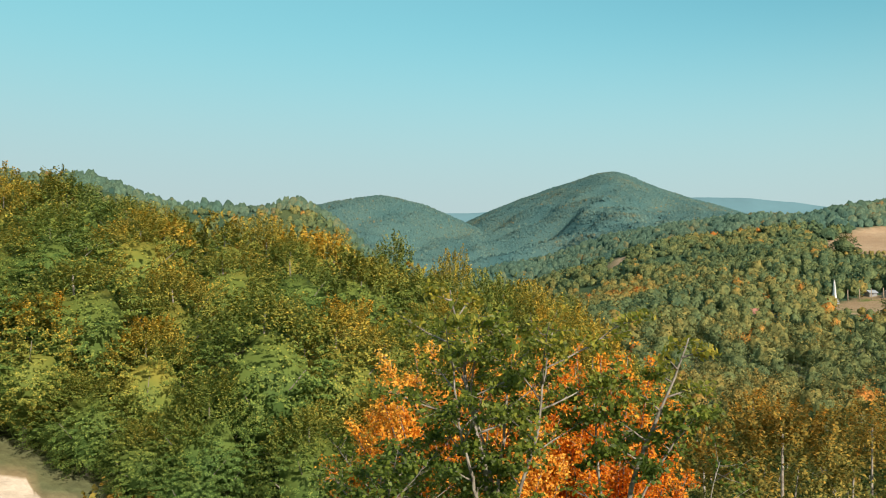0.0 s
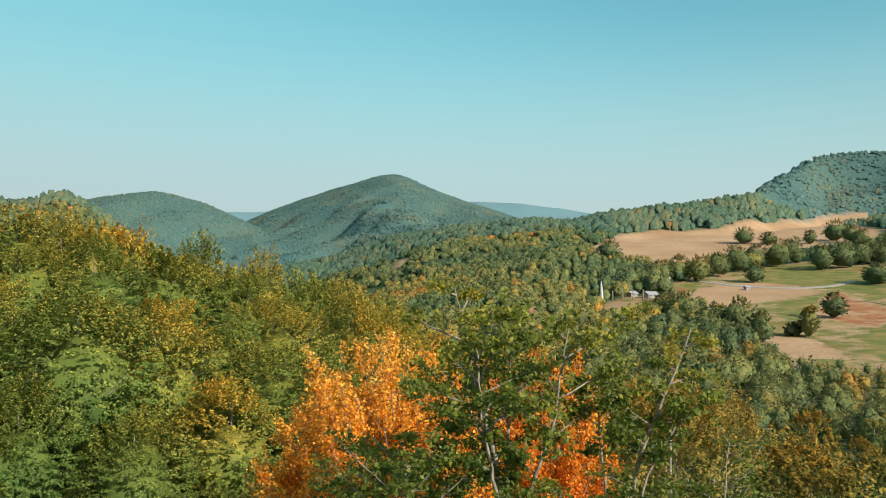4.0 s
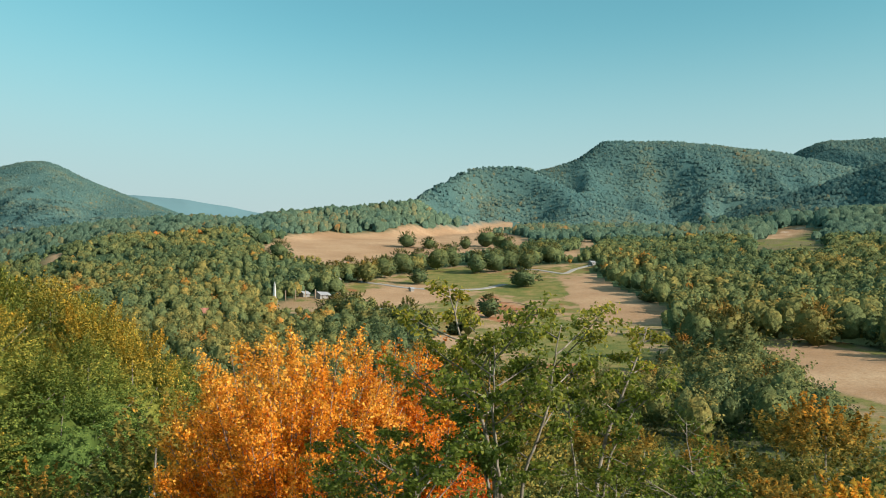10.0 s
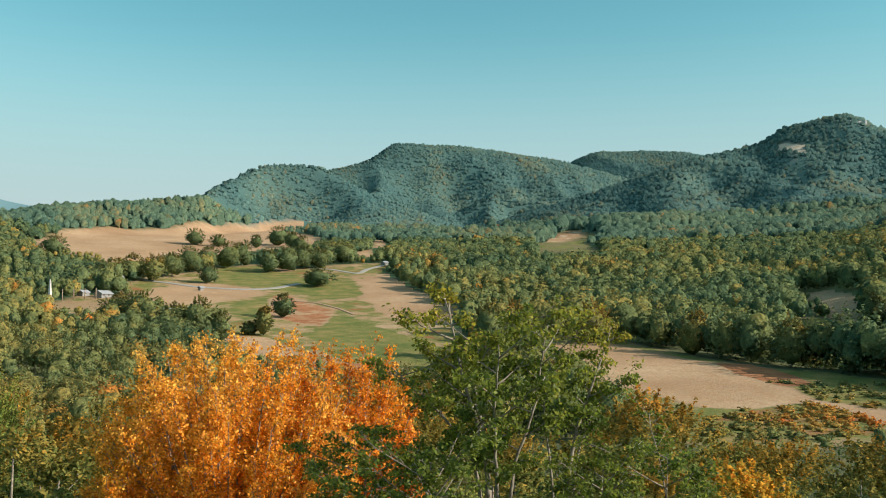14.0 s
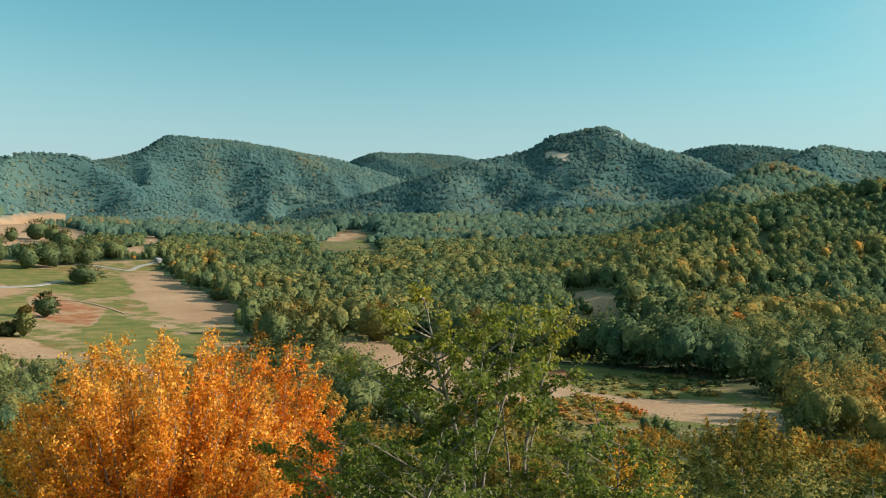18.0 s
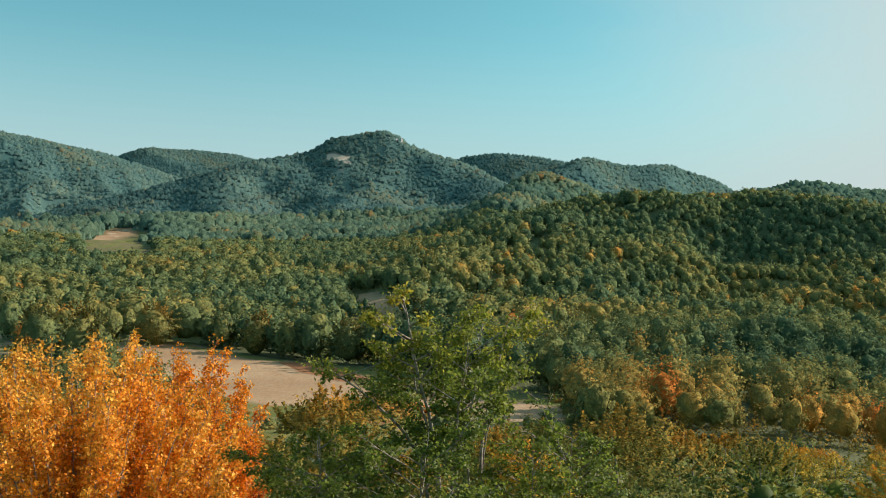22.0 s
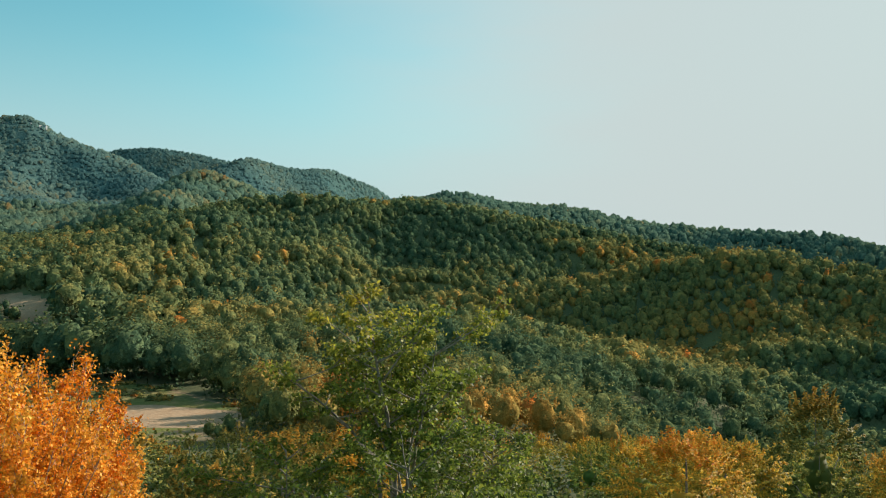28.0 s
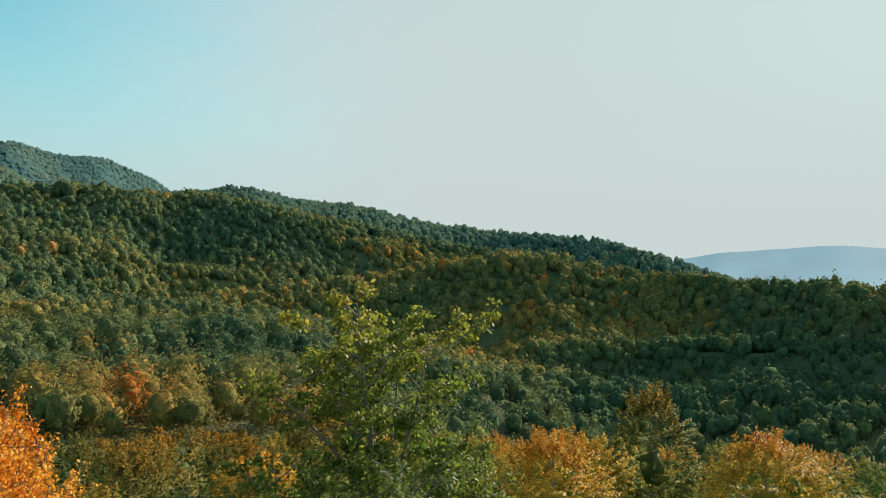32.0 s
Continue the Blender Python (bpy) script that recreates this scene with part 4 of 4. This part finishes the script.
for az, r, top, wide in ((-26.5, 62, 5.6, 3.0), (-23.9, 61.5, 5.0, 3.0), (-21.4, 60, 4.4, 2.8), (-18.8, 58.4, 4.0, 2.8), (-16.2, 56, 3.4, 2.8), (-13.6, 54, 2.8, 2.8)):
    x, y = to_xy(az, r)
    ground = float(height(np.array([x]), np.array([y]))[0]) - 0.3
    t = copy_thing(WOOD[near.integers(0, 2)], pose(x, y, ground, 0, 0, near.uniform(0, 360)))
    t.scale = (wide / 5.5, wide / 5.5, (top - ground) / 15.5)
    tagged(t, "low bushy green tree at the wood's edge beside bare soil", "tree", "trees of the near wood")
plant(EDGE, 307, -34, 12, 66, 84, 5.5, 9, "low leafy tree filling the wood's understorey", "trees of the near wood", (0.55, 0.8), UNDER_TOPS)
plant(BACK, 305, -38, 9, 75, 125, 8.0, 14.5, "tall green beech tree deep in the wood", "trees of the near wood", (1.0, 1.4), TOPS)
plant(EDGE, 304, -4, 20, 29, 46, 5.6, 9, "small green tree at the wood's edge below the knoll", "trees of the near slope", (0.75, 1.0), TOPS)
plant(SLOPE, 301, 11, 50, 40, 148, 8.0, 9, "small green and yellow tree on the slope below the knoll", "trees of the near slope", (0.8, 1.1), LOW_TOPS)
plant(SLOPE, 302, 50, 90, 40, 112, 7.5, 9, "small green and yellow tree on the slope below the knoll", "trees of the near slope", (0.6, 0.95), LOW_TOPS)
plant(GOLD, 303, 90, 142, 44, 148, 8.0, 9, "golden and green tree on the slope above the ravine", "trees of the ravine slope", (0.8, 1.2), RAVINE_TOPS)
for t in WOOD + BACK + SLOPE + EDGE + GOLD:
    for o in (*t.children_recursive, t):
        bpy.data.objects.remove(o)

# ---- bushes and small trees round the knoll ----
def knoll_tree(name, x, y, top, radius, season, mat, label, seed, leaf=0.12, leaves=8000, lobes=30, spread=0.25):
    ground = float(height(np.array([x]), np.array([y]))[0])
    t = wood_tree(seed, top - ground, radius, int(leaves * 2.2), leaf * 0.58, season, mat, spread, 6, 0.10, name, lobes * 2 // 3, 0.3)
    t.location = (x, y, ground)
    return tagged(t, label, "tree", "trees round the knoll")


knoll_tree("olive_tree", 14.4, 28.8, 7.4, 3.2, 0.38, OLIVE, "slender olive-green tree with fine leaves", 601, 0.11, 9000)
knoll_tree("russet_tree", 8.6, 21.5, 8.1, 2.3, 0.36, OLIVE, "rounded russet and green tree", 602, 0.10, 12000)
knoll_tree("olive_tree", 13.0, 21.5, 5.9, 2.3, 0.30, OLIVE, "dull green tree with sparse leaves", 603, 0.13, 8000)
knoll_tree("dark_bush", 14.6, 16.4, 5.0, 2.2, 0.34, OLIVE, "dark green bush with an ochre top", 604, 0.13, 8000)
knoll_tree("ochre_bush", 10.9, 12.2, 6.0, 2.0, 0.48, BEECH, "ochre and brown leaved bush", 605, 0.11, 8000)
knoll_tree("olive_bush", 14.2, 9.7, 6.4, 2.3, 0.28, OLIVE, "twiggy olive and brown bush", 606, 0.11, 9000, 40)
knoll_tree("golden_tree", 17.5, -0.1, 4.7, 2.7, 0.66, BEECH, "golden yellow and orange tree", 607, 0.12, 9000, 40, 0.12)
knoll_tree("dark_green_tree", 25.1, -10.2, 5.4, 2.3, 0.30, OLIVE, "dense dark green tree with upright twigs", 608, 0.14, 9000, 44)
knoll_tree("golden_tree", 16.5, -9.5, 4.1, 2.6, 0.60, BEECH, "yellow-green tree turning gold", 609, 0.12, 9000, 40, 0.15)
knoll_tree("olive_bush", 20.0, 14.6, 4.8, 2.6, 0.32, OLIVE, "olive bush with brown tips", 610, 0.13, 8000)
knoll_tree("golden_tree", 22.0, -4.0, 3.9, 2.5, 0.58, BEECH, "orange and yellow rounded tree", 611, 0.13, 8000, 40, 0.12)
knoll_tree("olive_bush", 29.7, 24.3, 5.3, 4.3, 0.36, OLIVE, "broad olive bush with brown-tipped twigs", 613, 0.20, 9000, 60)

# ---- the trees on the knoll ----
# both crowns yellow upwards: turning leaves, and sunlit tops painted into the leaf colour
tagged(hero_tree("green_tree", 41, [([(0.98, 12.55, -0.2), (1.0, 12.55, 3.5), (0.98, 12.6, 6.6), (0.72, 12.85, 8.3), (0.49, 13.1, 9.8)], 0.075), ([(1.06, 12.5, -0.2), (1.08, 12.5, 3.5), (1.2, 12.4, 6.6), (1.45, 12.1, 7.9), (1.6, 11.95, 9.2)], 0.05),
       ([(0.92, 12.5, -0.2), (0.9, 12.5, 3.5), (0.78, 12.4, 6.6), (0.5, 12.2, 7.8), (0.3, 12.05, 8.9)], 0.05), ([(1.0, 12.65, 3), (1.05, 12.75, 6.6), (1.25, 13.1, 8.0), (1.4, 13.25, 9.0)], 0.04), ([(1.0, 12.7, 4.5), (1.05, 13.0, 6.7), (0.95, 13.8, 7.8), (0.8, 14.7, 8.45)], 0.04)],
       lambda z: 1.25 * smooth(10.0, 8.2, z) * smooth(6.3, 8.1, z) + 0.10 * (z > 7.4), 42, 0.050, lambda h: 0.14 + 0.50 * h, GLOSSY, 24, 0.46, 9, 0.3), "slender green tree with forked pale stems and glossy leaves", "tree", "green trees on the knoll")
tagged(hero_tree("green_tree", 42, [([(2.6, 12.25, -0.2), (2.6, 12.25, 4), (2.7, 12.2, 6.8), (3.1, 11.95, 8.2), (3.45, 11.75, 9.15)], 0.06), ([(2.5, 12.3, -0.2), (2.45, 12.35, 6.5), (2.4, 12.5, 8.4)], 0.035), ([(2.7, 12.2, -0.2), (2.85, 12.15, 6.5), (3.5, 11.9, 8.0)], 0.035)],
       lambda z: 0.64 * smooth(9.25, 8.3, z) * smooth(6.6, 8.0, z) + 0.10 * (z > 7.4), 40, 0.050, lambda h: 0.14 + 0.46 * h, GLOSSY, 26, 0.38, 9, 0.3), "leaning thin-stemmed green tree with bare lower twigs", "tree", "green trees on the knoll")
tagged(broom_tree("orange_tree", 43, (1.3, 19.8, 0), (1.3, 19.9, 5.5), (3.2, 3.2, 3.5), 190, 0.048, 0.64, FLAME, -0.4, 44), "broad bright orange autumn tree with upright twigs", "tree", "orange trees on the knoll")
tagged(broom_tree("red_tree", 46, (3.9, 18.9, 0), (3.9, 18.9, 6.0), (1.7, 1.7, 2.9), 54, 0.048, 0.36, FLAME, -0.4, 44), "small red-orange tree beside the broad orange one", "tree", "orange trees on the knoll")
tagged(hero_tree("green_tree", 44, [([(0.0, 14.5, -0.2), (0.0, 14.5, 3), (-0.1, 14.4, 7.3)], 0.05)], lambda z: 0.2 + 1.3 * smooth(7.5, 6.4, z) * smooth(4.5, 6, z), 44, 0.047, lambda h: 0.12 + 0.2 * h, GLOSSY, 22, 0.26, 9), "low green tree with arching branches", "tree", "green trees on the knoll")
tagged(hero_tree("green_tree", 45, [([(3.0, 10.6, -0.2), (3.0, 10.6, 3), (3.1, 10.5, 7.0)], 0.05)], lambda z: 0.2 + 1.2 * smooth(7.2, 6.3, z) * smooth(4.5, 6, z), 40, 0.047, lambda h: 0.14 + 0.2 * h, GLOSSY, 20, 0.26, 8), "low green tree with thin bare twigs", "tree", "green trees on the knoll")

tagged(hero_tree("green_shrub", 47, [([(-0.6, 12.7, -0.2), (-0.6, 12.7, 3), (-0.5, 12.6, 7.2)], 0.045)], lambda z: 0.2 + 1.2 * smooth(7.5, 6.5, z) * smooth(4.0, 5.5, z), 44, 0.047, lambda h: 0.12 + 0.2 * h, GLOSSY, 30, 0.26, 9), "low dense green shrub at the foot of the trees", "shrub", "green shrubs on the knoll")
tagged(hero_tree("green_shrub", 48, [([(1.9, 11.1, -0.2), (1.9, 11.1, 3), (2.0, 11.0, 6.9)], 0.045)], lambda z: 0.2 + 1.1 * smooth(7.2, 6.2, z) * smooth(4.0, 5.5, z), 40, 0.047, lambda h: 0.14 + 0.2 * h, GLOSSY, 28, 0.26, 9), "low green shrub with arching twigs", "shrub", "green shrubs on the knoll")

# ---- trees and bushes standing alone on the open land ----
def field_tree(name, az, r, tall, wide, season, label, seed, mat=None):
    x, y = to_xy(az, r)
    ground = float(height(np.array([x]), np.array([y]))[0])
    t = wood_tree(seed, tall * 1.05, wide * 0.56, 5400, 0.36, season + 0.06, mat or HILLWOOD, 0.14, 5, 0.3, name, 14, 0.84)
    t.location = (x, y, ground - 0.3)
    return tagged(t, label, "tree", "trees of the meadows")


# bearing, distance, height, width, season
LONE = [
    (25.7, 673, 13.9, 18.9, 0.20), (28.7, 551, 12.8, 15.5, 0.40), (29.9, 559, 14.7, 15.7, 0.36), (31.1, 553, 14.5, 15.6, 0.42), (32.2, 577, 15.2, 14.4, 0.30), (33.3, 603, 16.6, 17.0, 0.26),
    (34.4, 626, 14.9, 15.7, 0.24), (35.6, 630, 17.7, 17.7, 0.30), (36.5, 648, 17.0, 16.2, 0.24), (34.3, 549, 12.0, 11.7, 0.18), (38.1, 606, 14.8, 17.1, 0.22), (39.2, 613, 15.3, 19.2, 0.20),
    (40.3, 632, 15.4, 15.8, 0.24), (41.3, 635, 14.3, 14.3, 0.28), (33.8, 806, 13.6, 18.1, 0.20), (35.2, 798, 11.0, 14.0, 0.24), (37.5, 796, 11.4, 10.9, 0.20), (38.9, 815, 16.3, 20.4, 0.20),
    (39.7, 792, 14.4, 16.8, 0.26), (40.2, 747, 14.0, 14.0, 0.22), (41.0, 538, 11.1, 18.5, 0.18), (38.5, 415, 10.6, 10.4, 0.16), (37.1, 358, 12.1, 7.6, 0.42), (36.2, 361, 5.0, 6.8, 0.20),
    (48.8, 472, 5.9, 11.8, 0.22), (41.8, 681, 14.5, 17.0, 0.20), (42.8, 668, 15.5, 16.7, 0.26), (29.9, 401, 12.0, 17.6, 0.28), (28.7, 412, 9.5, 15.5, 0.34), (33.2, 357, 14.3, 14.3, 0.30),
    (31.9, 367, 11.0, 13.8, 0.26), (34.4, 340, 11.5, 9.4, 0.24), (51.2, 296, 18.5, 14.1, 0.30), (52.7, 242, 23.0, 12.7, 0.42), (53.7, 238, 18.2, 9.8, 0.34), (51.5, 251, 12.6, 9.4, 0.36),
    (50.1, 272, 11.9, 8.5, 0.55), (57.9, 341, 15.3, 16.6, 0.50), (64.1, 320, 15.2, 12.0, 0.50), (69.6, 296, 15.2, 13.3, 0.36), (58.3, 349, 12.4, 13.1, 0.50), (74.3, 405, 14.4, 7.6, 0.16),
    (74.8, 405, 11.9, 7.1, 0.14), (74.6, 397, 7.4, 5.0, 0.20), (71.9, 427, 4.8, 4.8, 0.30), (81.6, 397, 6.0, 5.5, 0.75), (78.0, 373, 10.5, 9.3, 0.40), (76.7, 377, 8.3, 9.4, 0.30),
]
for i, (az, r, tall, wide, season) in enumerate(LONE):
    tone = "dark green" if season < 0.22 else "green" if season < 0.35 else "green and ochre" if season < 0.5 else "orange-topped"
    place = "at the foot of the hay field" if r > 540 and az < 44 else "on the meadow" if az < 49 else "beside the valley field" if r < 350 else "by the forest clearing"
    name, shape = ("bush", "spreading bush") if wide > 1.4 * tall else ("meadow_tree", "slim tree") if wide < 0.65 * tall else ("meadow_tree", "round tree")
    field_tree(name, az, r, tall, wide, season, f"{tone} {shape} {place}", 700 + i)

# ---- road, farm buildings and monument on the plateau ----
PALE = plain("pale_gravel", (0.33, 0.31, 0.28), 0.9, 0.6, 0.15)
WHITE = plain("white_plaster", (0.24, 0.24, 0.23), 0.7, 0.5, 0.08)
CHALK = plain("white_stone", (0.60, 0.59, 0.56), 0.7, 0.5, 0.08)
SLATE = plain("grey_sheet_roof", (0.30, 0.32, 0.34), 0.6, 0.4, 0.15)
TILE = plain("red_tile_roof", (0.33, 0.14, 0.10), 0.8, 0.8, 0.2)
STONE = plain("grey_rock", (0.34, 0.35, 0.34), 0.9, 0.05, 0.35)
DARK = plain("dark_opening", (0.05, 0.05, 0.055), 0.5, 1.0, 0.1)
TRACK = plain("trodden_earth", (0.38, 0.24, 0.15), 0.95, 0.3, 0.2)
TIMBER = plain("weathered_timber", (0.36, 0.28, 0.20), 0.85, 2.0, 0.25)


def road(name, label, knots, width, mat):
    az, r = (np.array(k, float) for k in zip(*knots))
    t = np.linspace(0, len(az) - 1, 24 * len(az))
    x, y = to_xy(curve(t, np.arange(len(az)), az), curve(t, np.arange(len(az)), r))
    d = np.stack([np.gradient(x), np.gradient(y)], 1)
    d /= np.linalg.norm(d, axis=1, keepdims=True)
    rows = []
    for s in (-1.15, -1, 1, 1.15):
        xx, yy = x - d[:, 1] * width / 2 * s, y + d[:, 0] * width / 2 * s
        rows.append(np.stack([xx, yy, height(xx, yy) + (0.25 if abs(s) == 1 else -0.4)], 1))
    n = len(t)
    me = bpy.data.meshes.new(name)
    me.from_pydata(np.vstack(rows).tolist(), [], [(i * n + j, i * n + j + 1, (i + 1) * n + j + 1, (i + 1) * n + j) for i in range(3) for j in range(n - 1)])
    me.materials.append(mat)
    return tagged(new(name, me), label, "road", kind="structure")


road("road", "pale gravel road across the plateau meadows", [(30.6, 556), (31.9, 546), (33.5, 532), (36.4, 523), (38.2, 528), (39.8, 548)], 4, PALE)
road("road", "pale gravel road by the upper meadow", [(40.6, 632), (41.8, 626), (43.5, 602), (44.4, 628), (45.6, 655)], 3.5, PALE)
road("dirt_track", "reddish dirt track over the hay slope", [(38.5, 478), (40.5, 470), (42.0, 448), (43.0, 425)], 1.6, TRACK)
road("dirt_track", "short pale track below the farm", [(29.9, 428), (30.8, 420), (31.9, 424)], 6, PALE)


def box(x0, x1, y0, y1, z0, z1):
    co = [(x, y, z) for z in (z0, z1) for x, y in ((x0, y0), (x1, y0), (x1, y1), (x0, y1))]
    return np.array(co, float), [(3, 2, 1, 0), (4, 5, 6, 7), (0, 1, 5, 4), (1, 2, 6, 5), (2, 3, 7, 6), (3, 0, 4, 7)]


def flat(me):
    me.polygons.foreach_set("use_smooth", np.zeros(len(me.polygons), bool))
    return me


def house(name, az, r, turn, long, deep, eave, ridge, roof, label):
    x, y = to_xy(az, r)
    root = new(name)
    root.matrix_world = pose(x, y, float(height(np.array([x]), np.array([y]))[0]), 0, 0, turn)
    a, b = long / 2, deep / 2
    walls = np.array([(-a, -b, -1), (a, -b, -1), (a, b, -1), (-a, b, -1), (-a, -b, eave), (a, -b, eave), (a, b, eave), (-a, b, eave), (-a, 0, ridge - 0.1), (a, 0, ridge - 0.1)], float)
    under("wall", flat(mesh_of("wall", [(walls, [(0, 1, 5, 4), (2, 3, 7, 6), (1, 2, 6, 9, 5), (3, 0, 4, 8, 7)])], WHITE)), root)
    for s in (-1, 1):
        o, e = 0.5, 0.45
        lo, hi = eave - 0.3, ridge
        co = np.array([(-a - e, s * (b + o), lo), (a + e, s * (b + o), lo), (a + e, 0, hi), (-a - e, 0, hi), (-a - e, s * (b + o), lo + 0.2), (a + e, s * (b + o), lo + 0.2), (a + e, 0, hi + 0.2), (-a - e, 0, hi + 0.2)])
        under("roof_slope", flat(mesh_of("roof_slope", [(co, [(0, 1, 2, 3), (7, 6, 5, 4), (0, 4, 5, 1), (3, 2, 6, 7), (1, 5, 6, 2), (0, 3, 7, 4)])], roof)), root)
    for k in range(int(long // 3.5)):
        u = -a + 1.8 + 3.5 * k
        under("window", flat(mesh_of("window", [box(u - 0.5, u + 0.5, -b - 0.06, -b + 0.02, eave * 0.4, eave * 0.8)], DARK)), root)
    return tagged(root, label, "house")


house("farm_house", 28.1, 486, 20, 8, 4.5, 1.8, 3.2, SLATE, "low white farm building with a grey sheet roof")
house("farm_house", 27.0, 489, 15, 4.5, 3.5, 1.8, 2.8, SLATE, "small white shed with a grey roof")
# this long building is made up; it stands in for a pale strip of road
house("barn", 30.9, 414, -35, 17, 8, 2.2, 3.8, SLATE, "made-up long low barn on a pale strip of road")
house("farm_house", 20.9, 398, 10, 7, 5, 2.4, 4.4, TILE, "white cottage with a red tile roof among trees")
house("farm_house", 22.2, 405, 30, 6, 5, 2.4, 4.2, TILE, "cottage with a faded red roof among trees")
house("shed", 33.8, 518, 5, 2.4, 2.0, 1.6, 2.2, SLATE, "tiny white shed beside the road")
house("shed", 45.4, 650, 0, 4, 3, 2.2, 3.0, SLATE, "small white shed at the road's end")
house("shed", 29.1, 548, 0, 4, 3, 2.2, 3.2, SLATE, "small white hut before the trees")


def monument(az, r):
    x, y = to_xy(az, r)
    root = new("monument")
    root.location = (x, y, float(height(np.array([x]), np.array([y]))[0]))
    under("plinth", flat(mesh_of("plinth", [box(-1.5, 1.5, -1.5, 1.5, -1, 1.2), box(-1.15, 1.15, -1.15, 1.15, 1.2, 2.2)], STONE)), root)
    under("spire", flat(mesh_of("spire", [tube([(0, 0, 2.2), (0, 0, 4.0), (0, 0, 9.6), (0, 0, 11.2)], [1.15, 0.85, 0.42, 0.05], 4)], CHALK)), root)
    return tagged(root, "slender white stone spire on a stepped plinth", "monument")


monument(25.1, 462)
for k in range(4):
    x, y = to_xy(25.8 + 0.62 * k, 470 + 3 * k)
    p = new("post", mesh_of("post", [tube([(0, 0, -0.5), (0, 0, 3), (0, 0, 5.5)], [0.28, 0.24, 0.2], 6)], TIMBER))
    p.location = (x, y, float(height(np.array([x]), np.array([y]))[0]))
    tagged(p, "tall weathered wooden post by the meadow", "post", "posts by the meadow")

# ---- rock outcrop on the summit ----
rock_rng = np.random.default_rng(91)
crag = new("rock_outcrop")
x, y = to_xy(73.9, 1452)
crag.matrix_world = pose(x, y, float(height(np.array([x]), np.array([y]))[0]) - 7, 0, 0, -73.9)
for k in range(9):
    u, w, h = -30 + 7.2 * k + rock_rng.normal(0, 1), rock_rng.uniform(3.5, 5.5), rock_rng.uniform(4, 9)
    line = [(u, 0, -12), (u + rock_rng.normal(0, 0.6), rock_rng.normal(0, 1), 0.4 * h), (u + rock_rng.normal(0, 1), 1.5, 0.85 * h - abs(k - 4) * 1.2), (u, 2, h - abs(k - 4) * 1.2)]
    under("rock_pillar", flat(mesh_of("rock_pillar", [tube(line, [w, w * 0.95, w * 0.8, w * 0.35], 6)], STONE)), crag)
tagged(crag, "grey rock pillars on the wooded summit", "rock")
